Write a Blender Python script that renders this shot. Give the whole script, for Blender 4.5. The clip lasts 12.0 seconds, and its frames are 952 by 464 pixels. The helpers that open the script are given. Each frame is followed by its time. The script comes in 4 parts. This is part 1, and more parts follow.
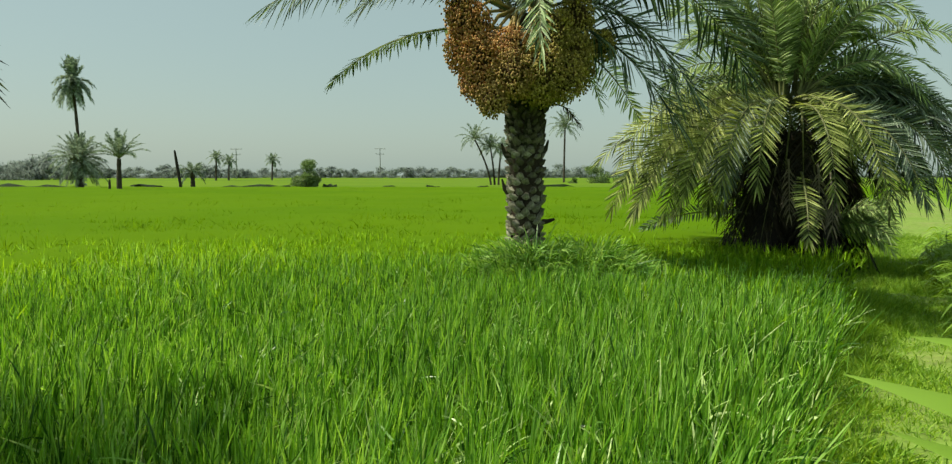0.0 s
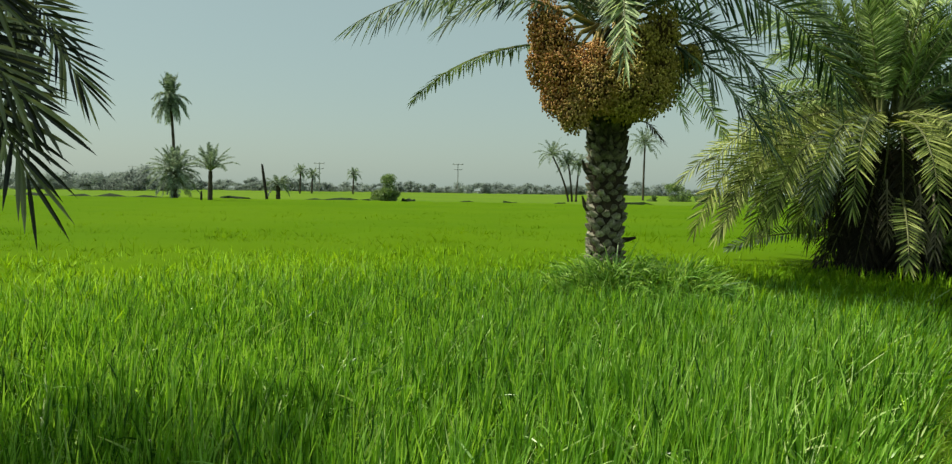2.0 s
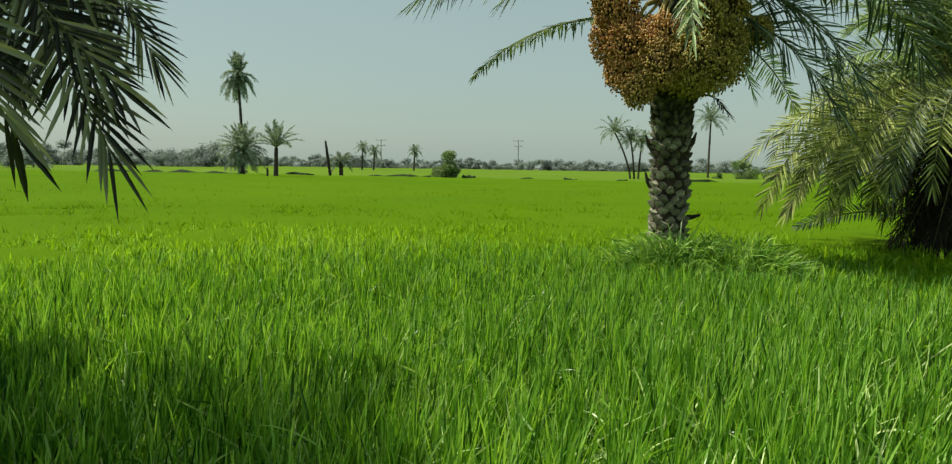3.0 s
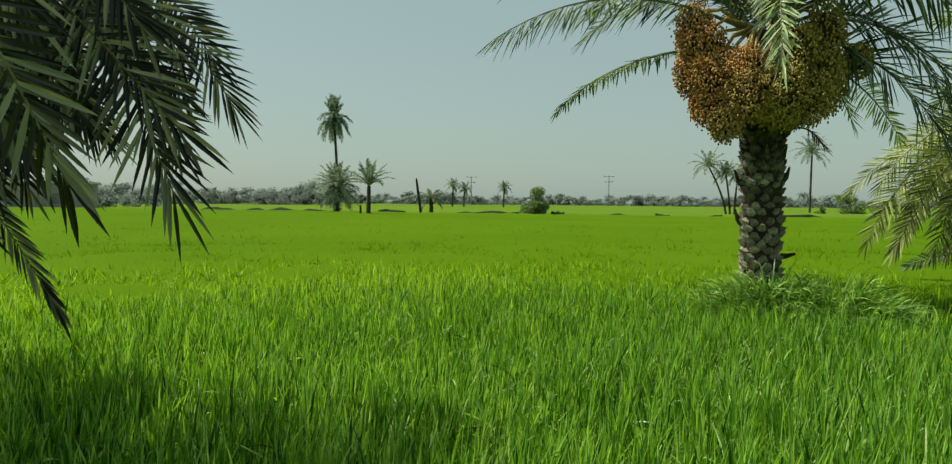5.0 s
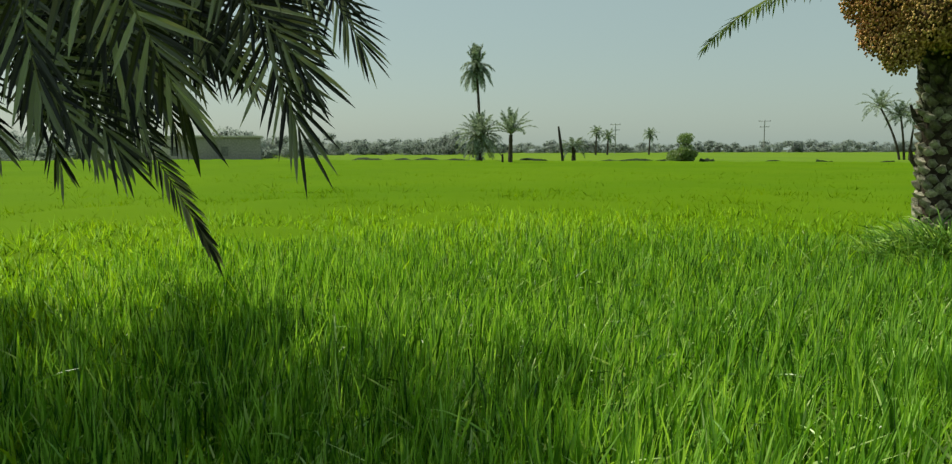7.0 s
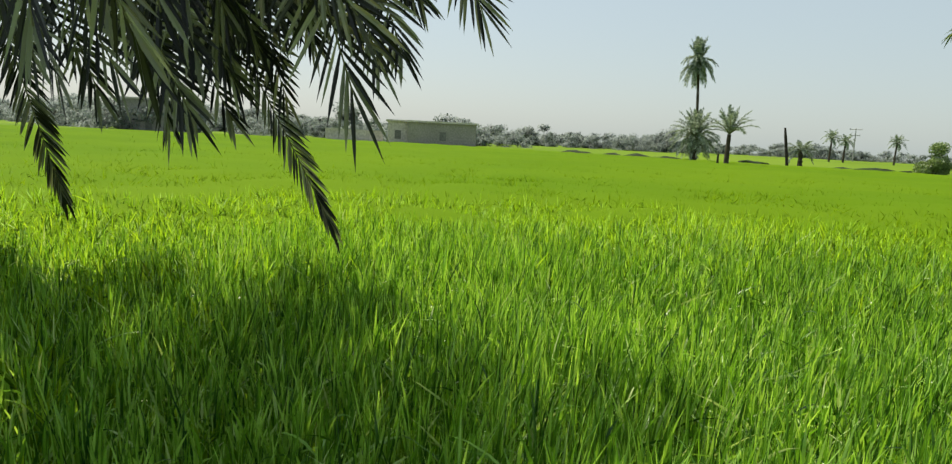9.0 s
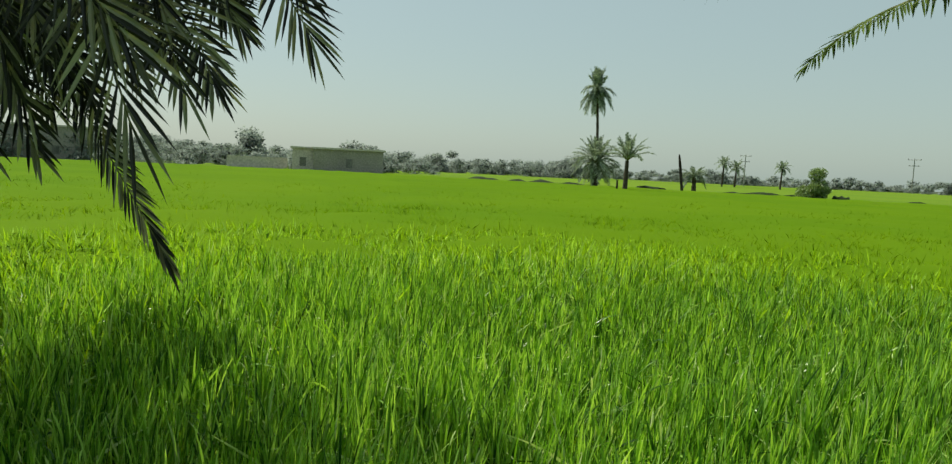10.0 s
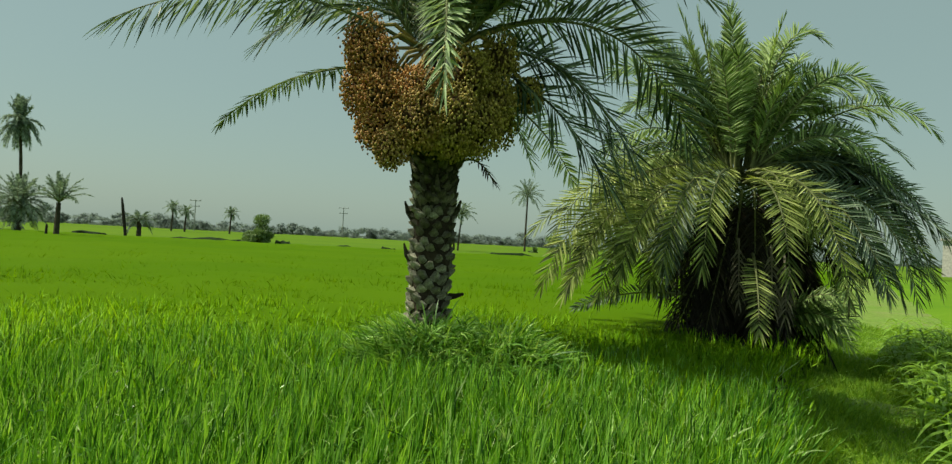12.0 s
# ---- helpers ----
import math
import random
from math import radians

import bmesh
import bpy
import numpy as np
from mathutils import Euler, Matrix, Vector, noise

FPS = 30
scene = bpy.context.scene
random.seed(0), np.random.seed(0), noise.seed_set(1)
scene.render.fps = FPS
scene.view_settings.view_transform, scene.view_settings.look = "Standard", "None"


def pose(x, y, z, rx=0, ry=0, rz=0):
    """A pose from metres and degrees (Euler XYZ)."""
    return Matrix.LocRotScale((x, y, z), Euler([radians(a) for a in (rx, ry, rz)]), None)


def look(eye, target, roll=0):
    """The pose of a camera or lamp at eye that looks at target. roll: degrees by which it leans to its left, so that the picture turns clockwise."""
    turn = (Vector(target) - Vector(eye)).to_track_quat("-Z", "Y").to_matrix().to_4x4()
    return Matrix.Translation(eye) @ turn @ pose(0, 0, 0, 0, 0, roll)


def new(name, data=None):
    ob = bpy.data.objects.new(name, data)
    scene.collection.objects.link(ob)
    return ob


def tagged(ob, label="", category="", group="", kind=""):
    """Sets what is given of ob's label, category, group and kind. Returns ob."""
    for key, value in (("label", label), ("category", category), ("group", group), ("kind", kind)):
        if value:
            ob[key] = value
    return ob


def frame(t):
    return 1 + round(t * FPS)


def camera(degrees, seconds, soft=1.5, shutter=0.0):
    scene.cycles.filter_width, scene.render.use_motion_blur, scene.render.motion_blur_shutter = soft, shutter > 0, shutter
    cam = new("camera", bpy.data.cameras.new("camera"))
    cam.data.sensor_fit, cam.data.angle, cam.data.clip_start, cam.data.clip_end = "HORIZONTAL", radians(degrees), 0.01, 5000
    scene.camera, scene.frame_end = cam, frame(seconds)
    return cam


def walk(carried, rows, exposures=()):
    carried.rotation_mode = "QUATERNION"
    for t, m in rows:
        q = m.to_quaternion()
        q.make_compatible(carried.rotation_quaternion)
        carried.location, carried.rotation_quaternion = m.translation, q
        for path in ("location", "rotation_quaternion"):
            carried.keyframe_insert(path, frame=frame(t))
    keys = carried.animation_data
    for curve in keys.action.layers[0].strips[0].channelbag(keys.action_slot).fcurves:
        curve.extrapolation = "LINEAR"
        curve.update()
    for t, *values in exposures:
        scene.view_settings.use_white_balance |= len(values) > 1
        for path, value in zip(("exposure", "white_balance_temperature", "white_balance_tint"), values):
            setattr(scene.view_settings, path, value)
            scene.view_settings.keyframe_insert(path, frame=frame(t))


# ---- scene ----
cam = camera(65.8, 12.0, 1.3)
PATH = [
    (0, (-0.012, 0.129, 1.567), (-0.008, 2.123, 1.413), -0.0),
    (0.5, (-0.018, 0.171, 1.561), (-0.089, 2.164, 1.404), 0.1),
    (1, (-0.036, 0.177, 1.567), (-0.188, 2.165, 1.412), 0.0),
    (1.5, (-0.036, 0.1, 1.562), (-0.173, 2.091, 1.431), 0.6),
    (2, (-0.039, 0.158, 1.564), (-0.241, 2.145, 1.452), 0.8),
    (2.5, (-0.044, 0.141, 1.565), (-0.365, 2.111, 1.442), 0.2),
    (3, (-0.045, 0.149, 1.557), (-0.406, 2.108, 1.38), 0.9),
    (3.2, (-0.043, 0.191, 1.565), (-0.477, 2.136, 1.393), 1.5),
    (4.8, (0.027, 0.246, 1.579), (-0.513, 2.17, 1.493), 1.3),
    (5, (0.023, 0.259, 1.573), (-0.577, 2.165, 1.491), 0.5),
    (5.5, (0.027, 0.274, 1.563), (-0.628, 2.161, 1.473), 0.2),
    (6, (0.03, 0.289, 1.561), (-0.753, 2.128, 1.494), 1.5),
    (6.5, (0.047, 0.298, 1.548), (-0.746, 2.129, 1.421), 0.5),
    (7, (0.037, 0.375, 1.523), (-0.913, 2.121, 1.303), -0.2),
    (7.5, (0.024, 0.521, 1.508), (-1.112, 2.147, 1.254), 0.4),
    (7.7, (0.036, 0.558, 1.503), (-1.145, 2.158, 1.286), 1.2),
    (9.3, (0.156, 1.0, 1.473), (-1.249, 2.4, 1.216), 2.9),
    (9.5, (0.193, 1.032, 1.471), (-1.163, 2.483, 1.236), 1.2),
    (10, (0.267, 1.184, 1.519), (-0.953, 2.759, 1.351), 2.7),
    (10.5, (0.353, 1.266, 1.534), (-0.574, 3.034, 1.414), 4.9),
    (11, (0.417, 1.289, 1.548), (-0.211, 3.185, 1.439), 3.3),
    (11.5, (0.477, 1.245, 1.568), (0.296, 3.236, 1.524), 3.1),
    (12, (0.528, 1.213, 1.575), (0.628, 3.211, 1.601), 3.0),
]
EXPOSURES = [(0, 0.51, 6500, 3), (2.5, 0.42, 6500, 3), (5, 0.35, 6500, 2), (6, 0.29, 6500, 2), (7, 0.38, 6500, 4), (7.5, 0.62, 6460, 11), (7.7, 0.70, 6450, 13), (9.5, 0.80, 6400, 19), (10, 0.5, 6450, 6), (10.5, 0.22, 6500, -1), (11, 0.17, 6500, -5), (12, 0.23, 6500, -4)]
walk(cam, [(t, look(eye, target, roll)) for t, eye, target, roll in PATH], EXPOSURES)

# ---------------------------------------------------------------- light
SUN_DIR = Vector((-0.60, 0.03, 0.79)).normalized()
sun_data = bpy.data.lights.new("sun", "SUN")
sun_data.energy, sun_data.angle, sun_data.color = 5.0, radians(0.6), (1.0, 0.93, 0.78)
sun = new("sun", sun_data)
sun.matrix_world = look((0, 0, 40), Vector((0, 0, 40)) - SUN_DIR)
world = bpy.data.worlds.new("hazy_sky")
scene.world = world
world.use_nodes = True
wn = world.node_tree.nodes
sky = wn.new("ShaderNodeTexSky")
sky.sky_type, sky.sun_disc = "NISHITA", False
sky.sun_elevation = math.asin(SUN_DIR.z)
sky.sun_rotation = math.atan2(SUN_DIR.x, SUN_DIR.y)
sky.air_density, sky.dust_density, sky.ozone_density = 1.2, 1.5, 1.0
haze = wn.new("ShaderNodeMix")           # thick humid haze greys the sky
haze.data_type, haze.blend_type = "RGBA", "MIX"
haze.inputs[0].default_value = 0.72
haze.inputs[7].default_value = (3.4, 4.25, 4.0, 1)
world.node_tree.links.new(sky.outputs[0], haze.inputs[6])
world.node_tree.links.new(haze.outputs[2], wn["Background"].inputs[0])
wn["Background"].inputs[1].default_value = 0.085


# ---------------------------------------------------------------- materials
def material(name):
    m = bpy.data.materials.new(name)
    m.use_nodes = True
    return m, m.node_tree.nodes, m.node_tree.links, m.node_tree.nodes["Principled BSDF"]


def ramp(nodes, links, fac, stops):
    r = nodes.new("ShaderNodeValToRGB")
    e = r.color_ramp.elements
    while len(e) < len(stops):
        e.new(0.5)
    for el, (p, c) in zip(e, stops):
        el.position, el.color = p, (*c, 1)
    links.new(fac, r.inputs[0])
    return r.outputs[0]


def noise_fac(nodes, links, scale, detail=4, rough=0.55):
    co = nodes.new("ShaderNodeTexCoord")
    n = nodes.new("ShaderNodeTexNoise")
    n.inputs["Scale"].default_value, n.inputs["Detail"].default_value, n.inputs["Roughness"].default_value = scale, detail, rough
    links.new(co.outputs["Object"], n.inputs["Vector"])
    return n.outputs["Fac"]


def mixed(nodes, links, fac, a, b, kind="MIX"):
    m = nodes.new("ShaderNodeMix")
    m.data_type, m.blend_type = "RGBA", kind
    for sock, v in ((m.inputs[0], fac), (m.inputs[6], a), (m.inputs[7], b)):
        if isinstance(v, (int, float)):
            sock.default_value = v
        elif isinstance(v, tuple):
            sock.default_value = (*v, 1)
        else:
            links.new(v, sock)
    return m.outputs[2]


def leaf_material(name, dark, mid, light, patch=0.6, patch_tint=(0.75, 0.8, 0.7), rough=0.5, through_light=0.3, glow=(1.3, 1.25, 0.5), spec=0.35):
    """Leaves: each blade its own tone, broad patches over the field, some light passing through."""
    m, nodes, links, bsdf = material(name)
    geo = nodes.new("ShaderNodeNewGeometry")
    tone = ramp(nodes, links, geo.outputs["Random Per Island"], [(0.0, dark), (0.5, mid), (1.0, light)])
    broad = ramp(nodes, links, noise_fac(nodes, links, patch, 3), [(0.38, patch_tint), (0.62, (1, 1, 1))])
    col = mixed(nodes, links, 1.0, tone, broad, "MULTIPLY")
    links.new(col, bsdf.inputs["Base Color"])
    bsdf.inputs["Roughness"].default_value = rough
    bsdf.inputs["Specular IOR Level"].default_value = spec
    tr = nodes.new("ShaderNodeBsdfTranslucent")
    links.new(mixed(nodes, links, 1.0, col, glow, "MULTIPLY"), tr.inputs["Color"])
    mix = nodes.new("ShaderNodeMixShader")
    mix.inputs[0].default_value = through_light
    links.new(bsdf.outputs[0], mix.inputs[1])
    links.new(tr.outputs[0], mix.inputs[2])
    links.new(mix.outputs[0], nodes["Material Output"].inputs[0])
    return m


def rough_material(name, a, b, c, scale=8.0, fine=60.0, bump=0.4, rough=0.85, per_piece=0.0):
    """Bark, soil, plaster: two scales of mottling and a fine relief."""
    m, nodes, links, bsdf = material(name)
    f1 = noise_fac(nodes, links, scale, 5)
    f2 = noise_fac(nodes, links, fine, 4)
    col = ramp(nodes, links, f1, [(0.3, a), (0.52, b), (0.72, c)])
    col = mixed(nodes, links, 0.55, col, ramp(nodes, links, f2, [(0.3, (0.45, 0.45, 0.45)), (0.65, (1.25, 1.25, 1.25))]), "MULTIPLY")
    if per_piece:
        info = nodes.new("ShaderNodeObjectInfo")
        col = mixed(nodes, links, per_piece, col, ramp(nodes, links, info.outputs["Random"], [(0, (0.5, 0.5, 0.5)), (1, (1.4, 1.4, 1.4))]), "MULTIPLY")
    links.new(col, bsdf.inputs["Base Color"])
    bsdf.inputs["Roughness"].default_value = rough
    bsdf.inputs["Specular IOR Level"].default_value = 0.15
    bm_ = nodes.new("ShaderNodeBump")
    bm_.inputs["Strength"].default_value, bm_.inputs["Distance"].default_value = bump, 0.02
    links.new(f2, bm_.inputs["Height"])
    links.new(bm_.outputs[0], bsdf.inputs["Normal"])
    return m


RICE = leaf_material("rice_leaf", (0.012, 0.060, 0.010), (0.14, 0.32, 0.024), (0.37, 0.60, 0.13), 0.35, (0.80, 0.87, 0.8), 0.34, 0.45, (1.25, 1.2, 0.40), 0.45)
# pale blades that paint the bright highlights among the darker rice
RICE_GLINT = leaf_material("pale_highlight_rice_leaf", (0.30, 0.45, 0.13), (0.42, 0.56, 0.20), (0.55, 0.66, 0.30), 0.35, (0.85, 0.9, 0.85), 0.55, 0.3, (1.2, 1.2, 0.6), 0.15)
# lighter copy of the rice leaf, the mid field's sunlight put into its colour
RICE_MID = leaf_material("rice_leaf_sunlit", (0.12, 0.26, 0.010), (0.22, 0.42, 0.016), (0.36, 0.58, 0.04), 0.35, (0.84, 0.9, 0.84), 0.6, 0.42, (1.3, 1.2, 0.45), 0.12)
RICE_FAR = leaf_material("rice_canopy", (0.108, 0.222, 0.005), (0.140, 0.262, 0.006), (0.175, 0.305, 0.008), 0.12, (0.84, 0.91, 0.87), 0.9, 0.45, (1.3, 1.2, 0.5), 0.03)
FIELD_FAR = leaf_material("far_crop", (0.12, 0.205, 0.015), (0.135, 0.22, 0.018), (0.15, 0.235, 0.022), 0.03, (0.8, 0.88, 0.85), 0.9, 0.2, (1.3, 1.2, 0.5), 0.03)
SIDE_CROP = leaf_material("side_crop_leaf", (0.135, 0.25, 0.016), (0.15, 0.265, 0.02), (0.17, 0.285, 0.024), 0.3, (0.8, 0.88, 0.8), 0.9, 0.2, (1.3, 1.2, 0.5), 0.03)
TUFT = leaf_material("pale_grass_leaf", (0.04, 0.12, 0.012), (0.19, 0.37, 0.055), (0.46, 0.63, 0.17), 2.0, (0.75, 0.8, 0.7), 0.45, 0.35)
PALM = leaf_material("palm_leaflet", (0.025, 0.045, 0.027), (0.12, 0.165, 0.105), (0.40, 0.46, 0.33), 1.6, (0.7, 0.75, 0.7), 0.45, 0.22, (1.2, 1.25, 0.6), 0.28)
# darkened copy: the fronds' shade, and pale sky sheen, put into the tones
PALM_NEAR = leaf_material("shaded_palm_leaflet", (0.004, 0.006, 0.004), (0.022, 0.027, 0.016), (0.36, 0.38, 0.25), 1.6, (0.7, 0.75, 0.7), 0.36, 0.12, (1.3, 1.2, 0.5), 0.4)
# pale yellow tones carry the sunlight on the bushy palm's fronds
PALM_PALE = leaf_material("sunlit_palm_leaflet", (0.03, 0.046, 0.014), (0.24, 0.285, 0.075), (0.66, 0.69, 0.26), 1.6, (0.7, 0.75, 0.7), 0.5, 0.3, (1.25, 1.2, 0.5), 0.2)
PALM_LIGHT = leaf_material("pale_green_palm_leaflet", (0.12, 0.17, 0.08), (0.36, 0.45, 0.24), (0.64, 0.72, 0.45), 1.6, (0.8, 0.85, 0.8), 0.5, 0.3, (1.2, 1.2, 0.6), 0.2)
PALM_YOUNG = leaf_material("green_palm_leaflet", (0.045, 0.075, 0.02), (0.22, 0.305, 0.105), (0.56, 0.65, 0.28), 1.6, (0.75, 0.8, 0.75), 0.45, 0.3, (1.25, 1.25, 0.5), 0.25)
DRY_STRIP = leaf_material("bleached_dry_leaflet", (0.10, 0.085, 0.055), (0.17, 0.145, 0.10), (0.28, 0.245, 0.17), 2.0, (0.7, 0.7, 0.7), 0.7, 0.1)
# far palms: greyed and lightened, haze painted into the leaflets
PALM_GREY = leaf_material("hazed_palm_leaflet", (0.11, 0.15, 0.11), (0.235, 0.29, 0.22), (0.42, 0.48, 0.38), 1.6, (0.8, 0.84, 0.8), 0.6, 0.3, (1.1, 1.1, 0.9), 0.15)
# darker than dead leaf: the shade inside the bushy palm is in this colour
PALM_DRY = leaf_material("dry_leaflet_in_shade", (0.012, 0.010, 0.006), (0.022, 0.017, 0.010), (0.05, 0.040, 0.022), 2.0, (0.6, 0.6, 0.6), 0.7, 0.1)
SHRUB = leaf_material("shrub_leaf", (0.09, 0.145, 0.06), (0.165, 0.24, 0.10), (0.27, 0.36, 0.15), 0.8)
# pale and nearly even: the distance haze is put into this leaf colour
WOODS = leaf_material("hazed_far_leaf", (0.265, 0.315, 0.28), (0.28, 0.335, 0.295), (0.295, 0.35, 0.31), 0.05, (0.9, 0.92, 0.94), 0.9, 0.5, (1, 1, 1), 0.02)
WEED = leaf_material("broad_weed_leaf", (0.15, 0.28, 0.03), (0.24, 0.39, 0.05), (0.36, 0.50, 0.09), 1.5, (0.85, 0.88, 0.8), 0.45, 0.4)
SHORT_GRASS = leaf_material("short_grass_leaf", (0.13, 0.26, 0.018), (0.22, 0.37, 0.028), (0.35, 0.48, 0.06), 0.8, (0.8, 0.84, 0.7), 0.6, 0.4)
RACHIS = rough_material("frond_midrib", (0.09, 0.10, 0.04), (0.14, 0.15, 0.06), (0.2, 0.2, 0.09), 6, 50, 0.2, 0.55)
BARK = rough_material("palm_bark", (0.02, 0.015, 0.01), (0.04, 0.03, 0.02), (0.07, 0.055, 0.038), 9, 50, 0.6)
STUB = rough_material("dark_leaf_stub", (0.018, 0.018, 0.010), (0.04, 0.038, 0.022), (0.085, 0.08, 0.05), 9, 60, 0.6, 0.9, 0.7)
NECK = rough_material("dark_brown_leaf_base", (0.05, 0.045, 0.03), (0.12, 0.11, 0.075), (0.22, 0.20, 0.14), 14, 70, 0.6, 0.9, 0.7)
BOOT = rough_material("grey_leaf_base", (0.13, 0.12, 0.085), (0.31, 0.29, 0.22), (0.56, 0.53, 0.42), 18, 90, 0.8, 0.9, 0.8)
TRUNK_FAR = rough_material("grey_brown_trunk", (0.035, 0.03, 0.02), (0.06, 0.05, 0.038), (0.10, 0.085, 0.065), 3, 20, 0.5)
STALK = rough_material("yellow_fruit_stalk", (0.28, 0.20, 0.06), (0.36, 0.27, 0.09), (0.42, 0.32, 0.12), 10, 60, 0.2, 0.5)
SOIL = rough_material("dry_mud_path", (0.14, 0.23, 0.03), (0.17, 0.24, 0.045), (0.21, 0.21, 0.085), 1.2, 14, 0.6)
MUD = rough_material("wet_field_mud", (0.02, 0.03, 0.01), (0.035, 0.05, 0.015), (0.05, 0.06, 0.02), 2, 20, 0.5, 0.6)
BUND = rough_material("dark_earth_bund", (0.008, 0.018, 0.004), (0.014, 0.03, 0.007), (0.024, 0.045, 0.01), 1.5, 10, 0.7)
# plaster and door wood are paled: distance haze is painted into both
PLASTER = rough_material("grey_mud_plaster", (0.46, 0.42, 0.40), (0.52, 0.48, 0.46), (0.57, 0.53, 0.50), 0.4, 4, 0.3)
BRICKWALL = rough_material("grey_brick_wall", (0.25, 0.24, 0.22), (0.29, 0.275, 0.255), (0.33, 0.31, 0.285), 0.3, 5, 0.3)
DARK = rough_material("hazed_door_wood", (0.14, 0.14, 0.13), (0.18, 0.18, 0.17), (0.22, 0.22, 0.2), 1, 5, 0.1)
CONCRETE = rough_material("pole_concrete", (0.22, 0.22, 0.21), (0.28, 0.28, 0.27), (0.33, 0.33, 0.32), 2, 20, 0.2)
DEADWOOD = rough_material("charred_dead_trunk", (0.015, 0.013, 0.01), (0.03, 0.026, 0.02), (0.05, 0.045, 0.035), 4, 30, 0.5)


def date_material(name, a, b, c):
    m, nodes, links, bsdf = material(name)
    geo = nodes.new("ShaderNodeNewGeometry")
    col = ramp(nodes, links, geo.outputs["Random Per Island"], [(0, a), (0.5, b), (1, c)])
    col = mixed(nodes, links, 0.5, col, ramp(nodes, links, noise_fac(nodes, links, 5, 3), [(0.35, (0.55, 0.6, 0.5)), (0.65, (1.2, 1.1, 1.0))]), "MULTIPLY")
    links.new(col, bsdf.inputs["Base Color"])
    bsdf.inputs["Roughness"].default_value = 0.6
    bsdf.inputs["Specular IOR Level"].default_value = 0.25
    return m


# dark colour stands in for the shade between the dates
CORE = rough_material("shaded_fruit_core", (0.04, 0.025, 0.01), (0.08, 0.05, 0.02), (0.15, 0.10, 0.035), 12, 70, 0.6)
DATE_ORANGE = date_material("ripening_dates", (0.24, 0.11, 0.035), (0.49, 0.25, 0.085), (0.74, 0.46, 0.18))
DATE_GOLD = date_material("golden_dates", (0.20, 0.12, 0.035), (0.38, 0.25, 0.08), (0.64, 0.45, 0.16))
DATE_OLIVE = date_material("unripe_dates", (0.16, 0.125, 0.035), (0.35, 0.28, 0.075), (0.62, 0.49, 0.15))


# ---------------------------------------------------------------- mesh helpers
def mesh_of(name, verts, faces, mats, index=None, smooth=False):
    me = bpy.data.meshes.new(name)
    me.from_pydata(verts, [], faces)
    for m in mats:
        me.materials.append(m)
    if index is not None:
        me.polygons.foreach_set("material_index", index)
    if smooth:
        me.polygons.foreach_set("use_smooth", [True] * len(me.polygons))
    me.update()
    return me


def part(name, me, parent, label=""):
    ob = new(name, me)
    ob.parent = parent
    if label:
        ob["label"] = label
    return ob


def thing(name, place, label, category, group="", kind=""):
    ob = new(name)
    ob.location = place
    return tagged(ob, label, category, group, kind)


def strips(base, way, length, width, droop, rng, side=None, steps=3, curl=0.0):
    """Many tapering blades at once, as arrays: bases, unit directions, lengths, widths, how far each bends down."""
    n = len(base)
    up = np.array((0.0, 0.0, 1.0))
    if side is None:
        side = np.cross(way, rng.normal(size=(n, 3)))
        side /= np.linalg.norm(side, axis=1, keepdims=True) + 1e-9
    rows = []
    for k in range(steps):
        f = k / steps
        p = base + way * (length * f)[:, None] - up * (droop * f * f)[:, None] + curl * f ** 2.2
        w = (width * (0.55, 1.0, 0.85, 0.6, 0.4)[k if steps > 2 else min(2 * k, 2)] / 2)[:, None]
        rows += [p - side * w, p + side * w]
    rows.append(base + way * length[:, None] - up * droop[:, None] + curl)
    m = 2 * steps + 1
    verts = np.stack(rows, 1).reshape(-1, 3)
    tris = []
    for k in range(steps - 1):
        a = 2 * k
        tris += [(a, a + 1, a + 3), (a, a + 3, a + 2)]
    tris.append((2 * steps - 2, 2 * steps - 1, 2 * steps))
    faces = (np.arange(n)[:, None, None] * m + np.array(tris)[None]).reshape(-1, 3)
    return verts, faces


def mesh_arrays(name, verts, faces, mat, normals=None):
    me = bpy.data.meshes.new(name)
    nf = len(faces)
    me.vertices.add(len(verts))
    me.vertices.foreach_set("co", np.asarray(verts, np.float32).ravel())
    me.loops.add(nf * 3)
    me.loops.foreach_set("vertex_index", np.asarray(faces, np.int32).ravel())
    me.polygons.add(nf)
    me.polygons.foreach_set("loop_start", np.arange(nf, dtype=np.int32) * 3)
    me.materials.append(mat)
    me.update(calc_edges=True)
    if normals is not None:                                     # a crowd of leaves shaded as one soft mass
        me.polygons.foreach_set("use_smooth", [True] * nf)
        me.normals_split_custom_set_from_vertices(np.asarray(normals, np.float32))
    return me


def tube(points, radii, sides=6):
    """A tapering tube along points, as verts and faces."""
    verts, faces = [], []
    n = len(points)
    pts = [Vector(p) for p in points]
    for i, p in enumerate(pts):
        t = (pts[min(i + 1, n - 1)] - pts[max(i - 1, 0)]).normalized()
        a = t.cross(Vector((0.31, 0.87, 0.11))).normalized()
        b = t.cross(a)
        for k in range(sides):
            g = 2 * math.pi * k / sides
            verts.append(p + (a * math.cos(g) + b * math.sin(g)) * radii[i])
    for i in range(n - 1):
        for k in range(sides):
            q = (k + 1) % sides
            faces.append((i * sides + k, i * sides + q, (i + 1) * sides + q, (i + 1) * sides + k))
    faces.append(tuple(range(sides))[::-1])
    faces.append(tuple((n - 1) * sides + k for k in range(sides)))
    return verts, faces


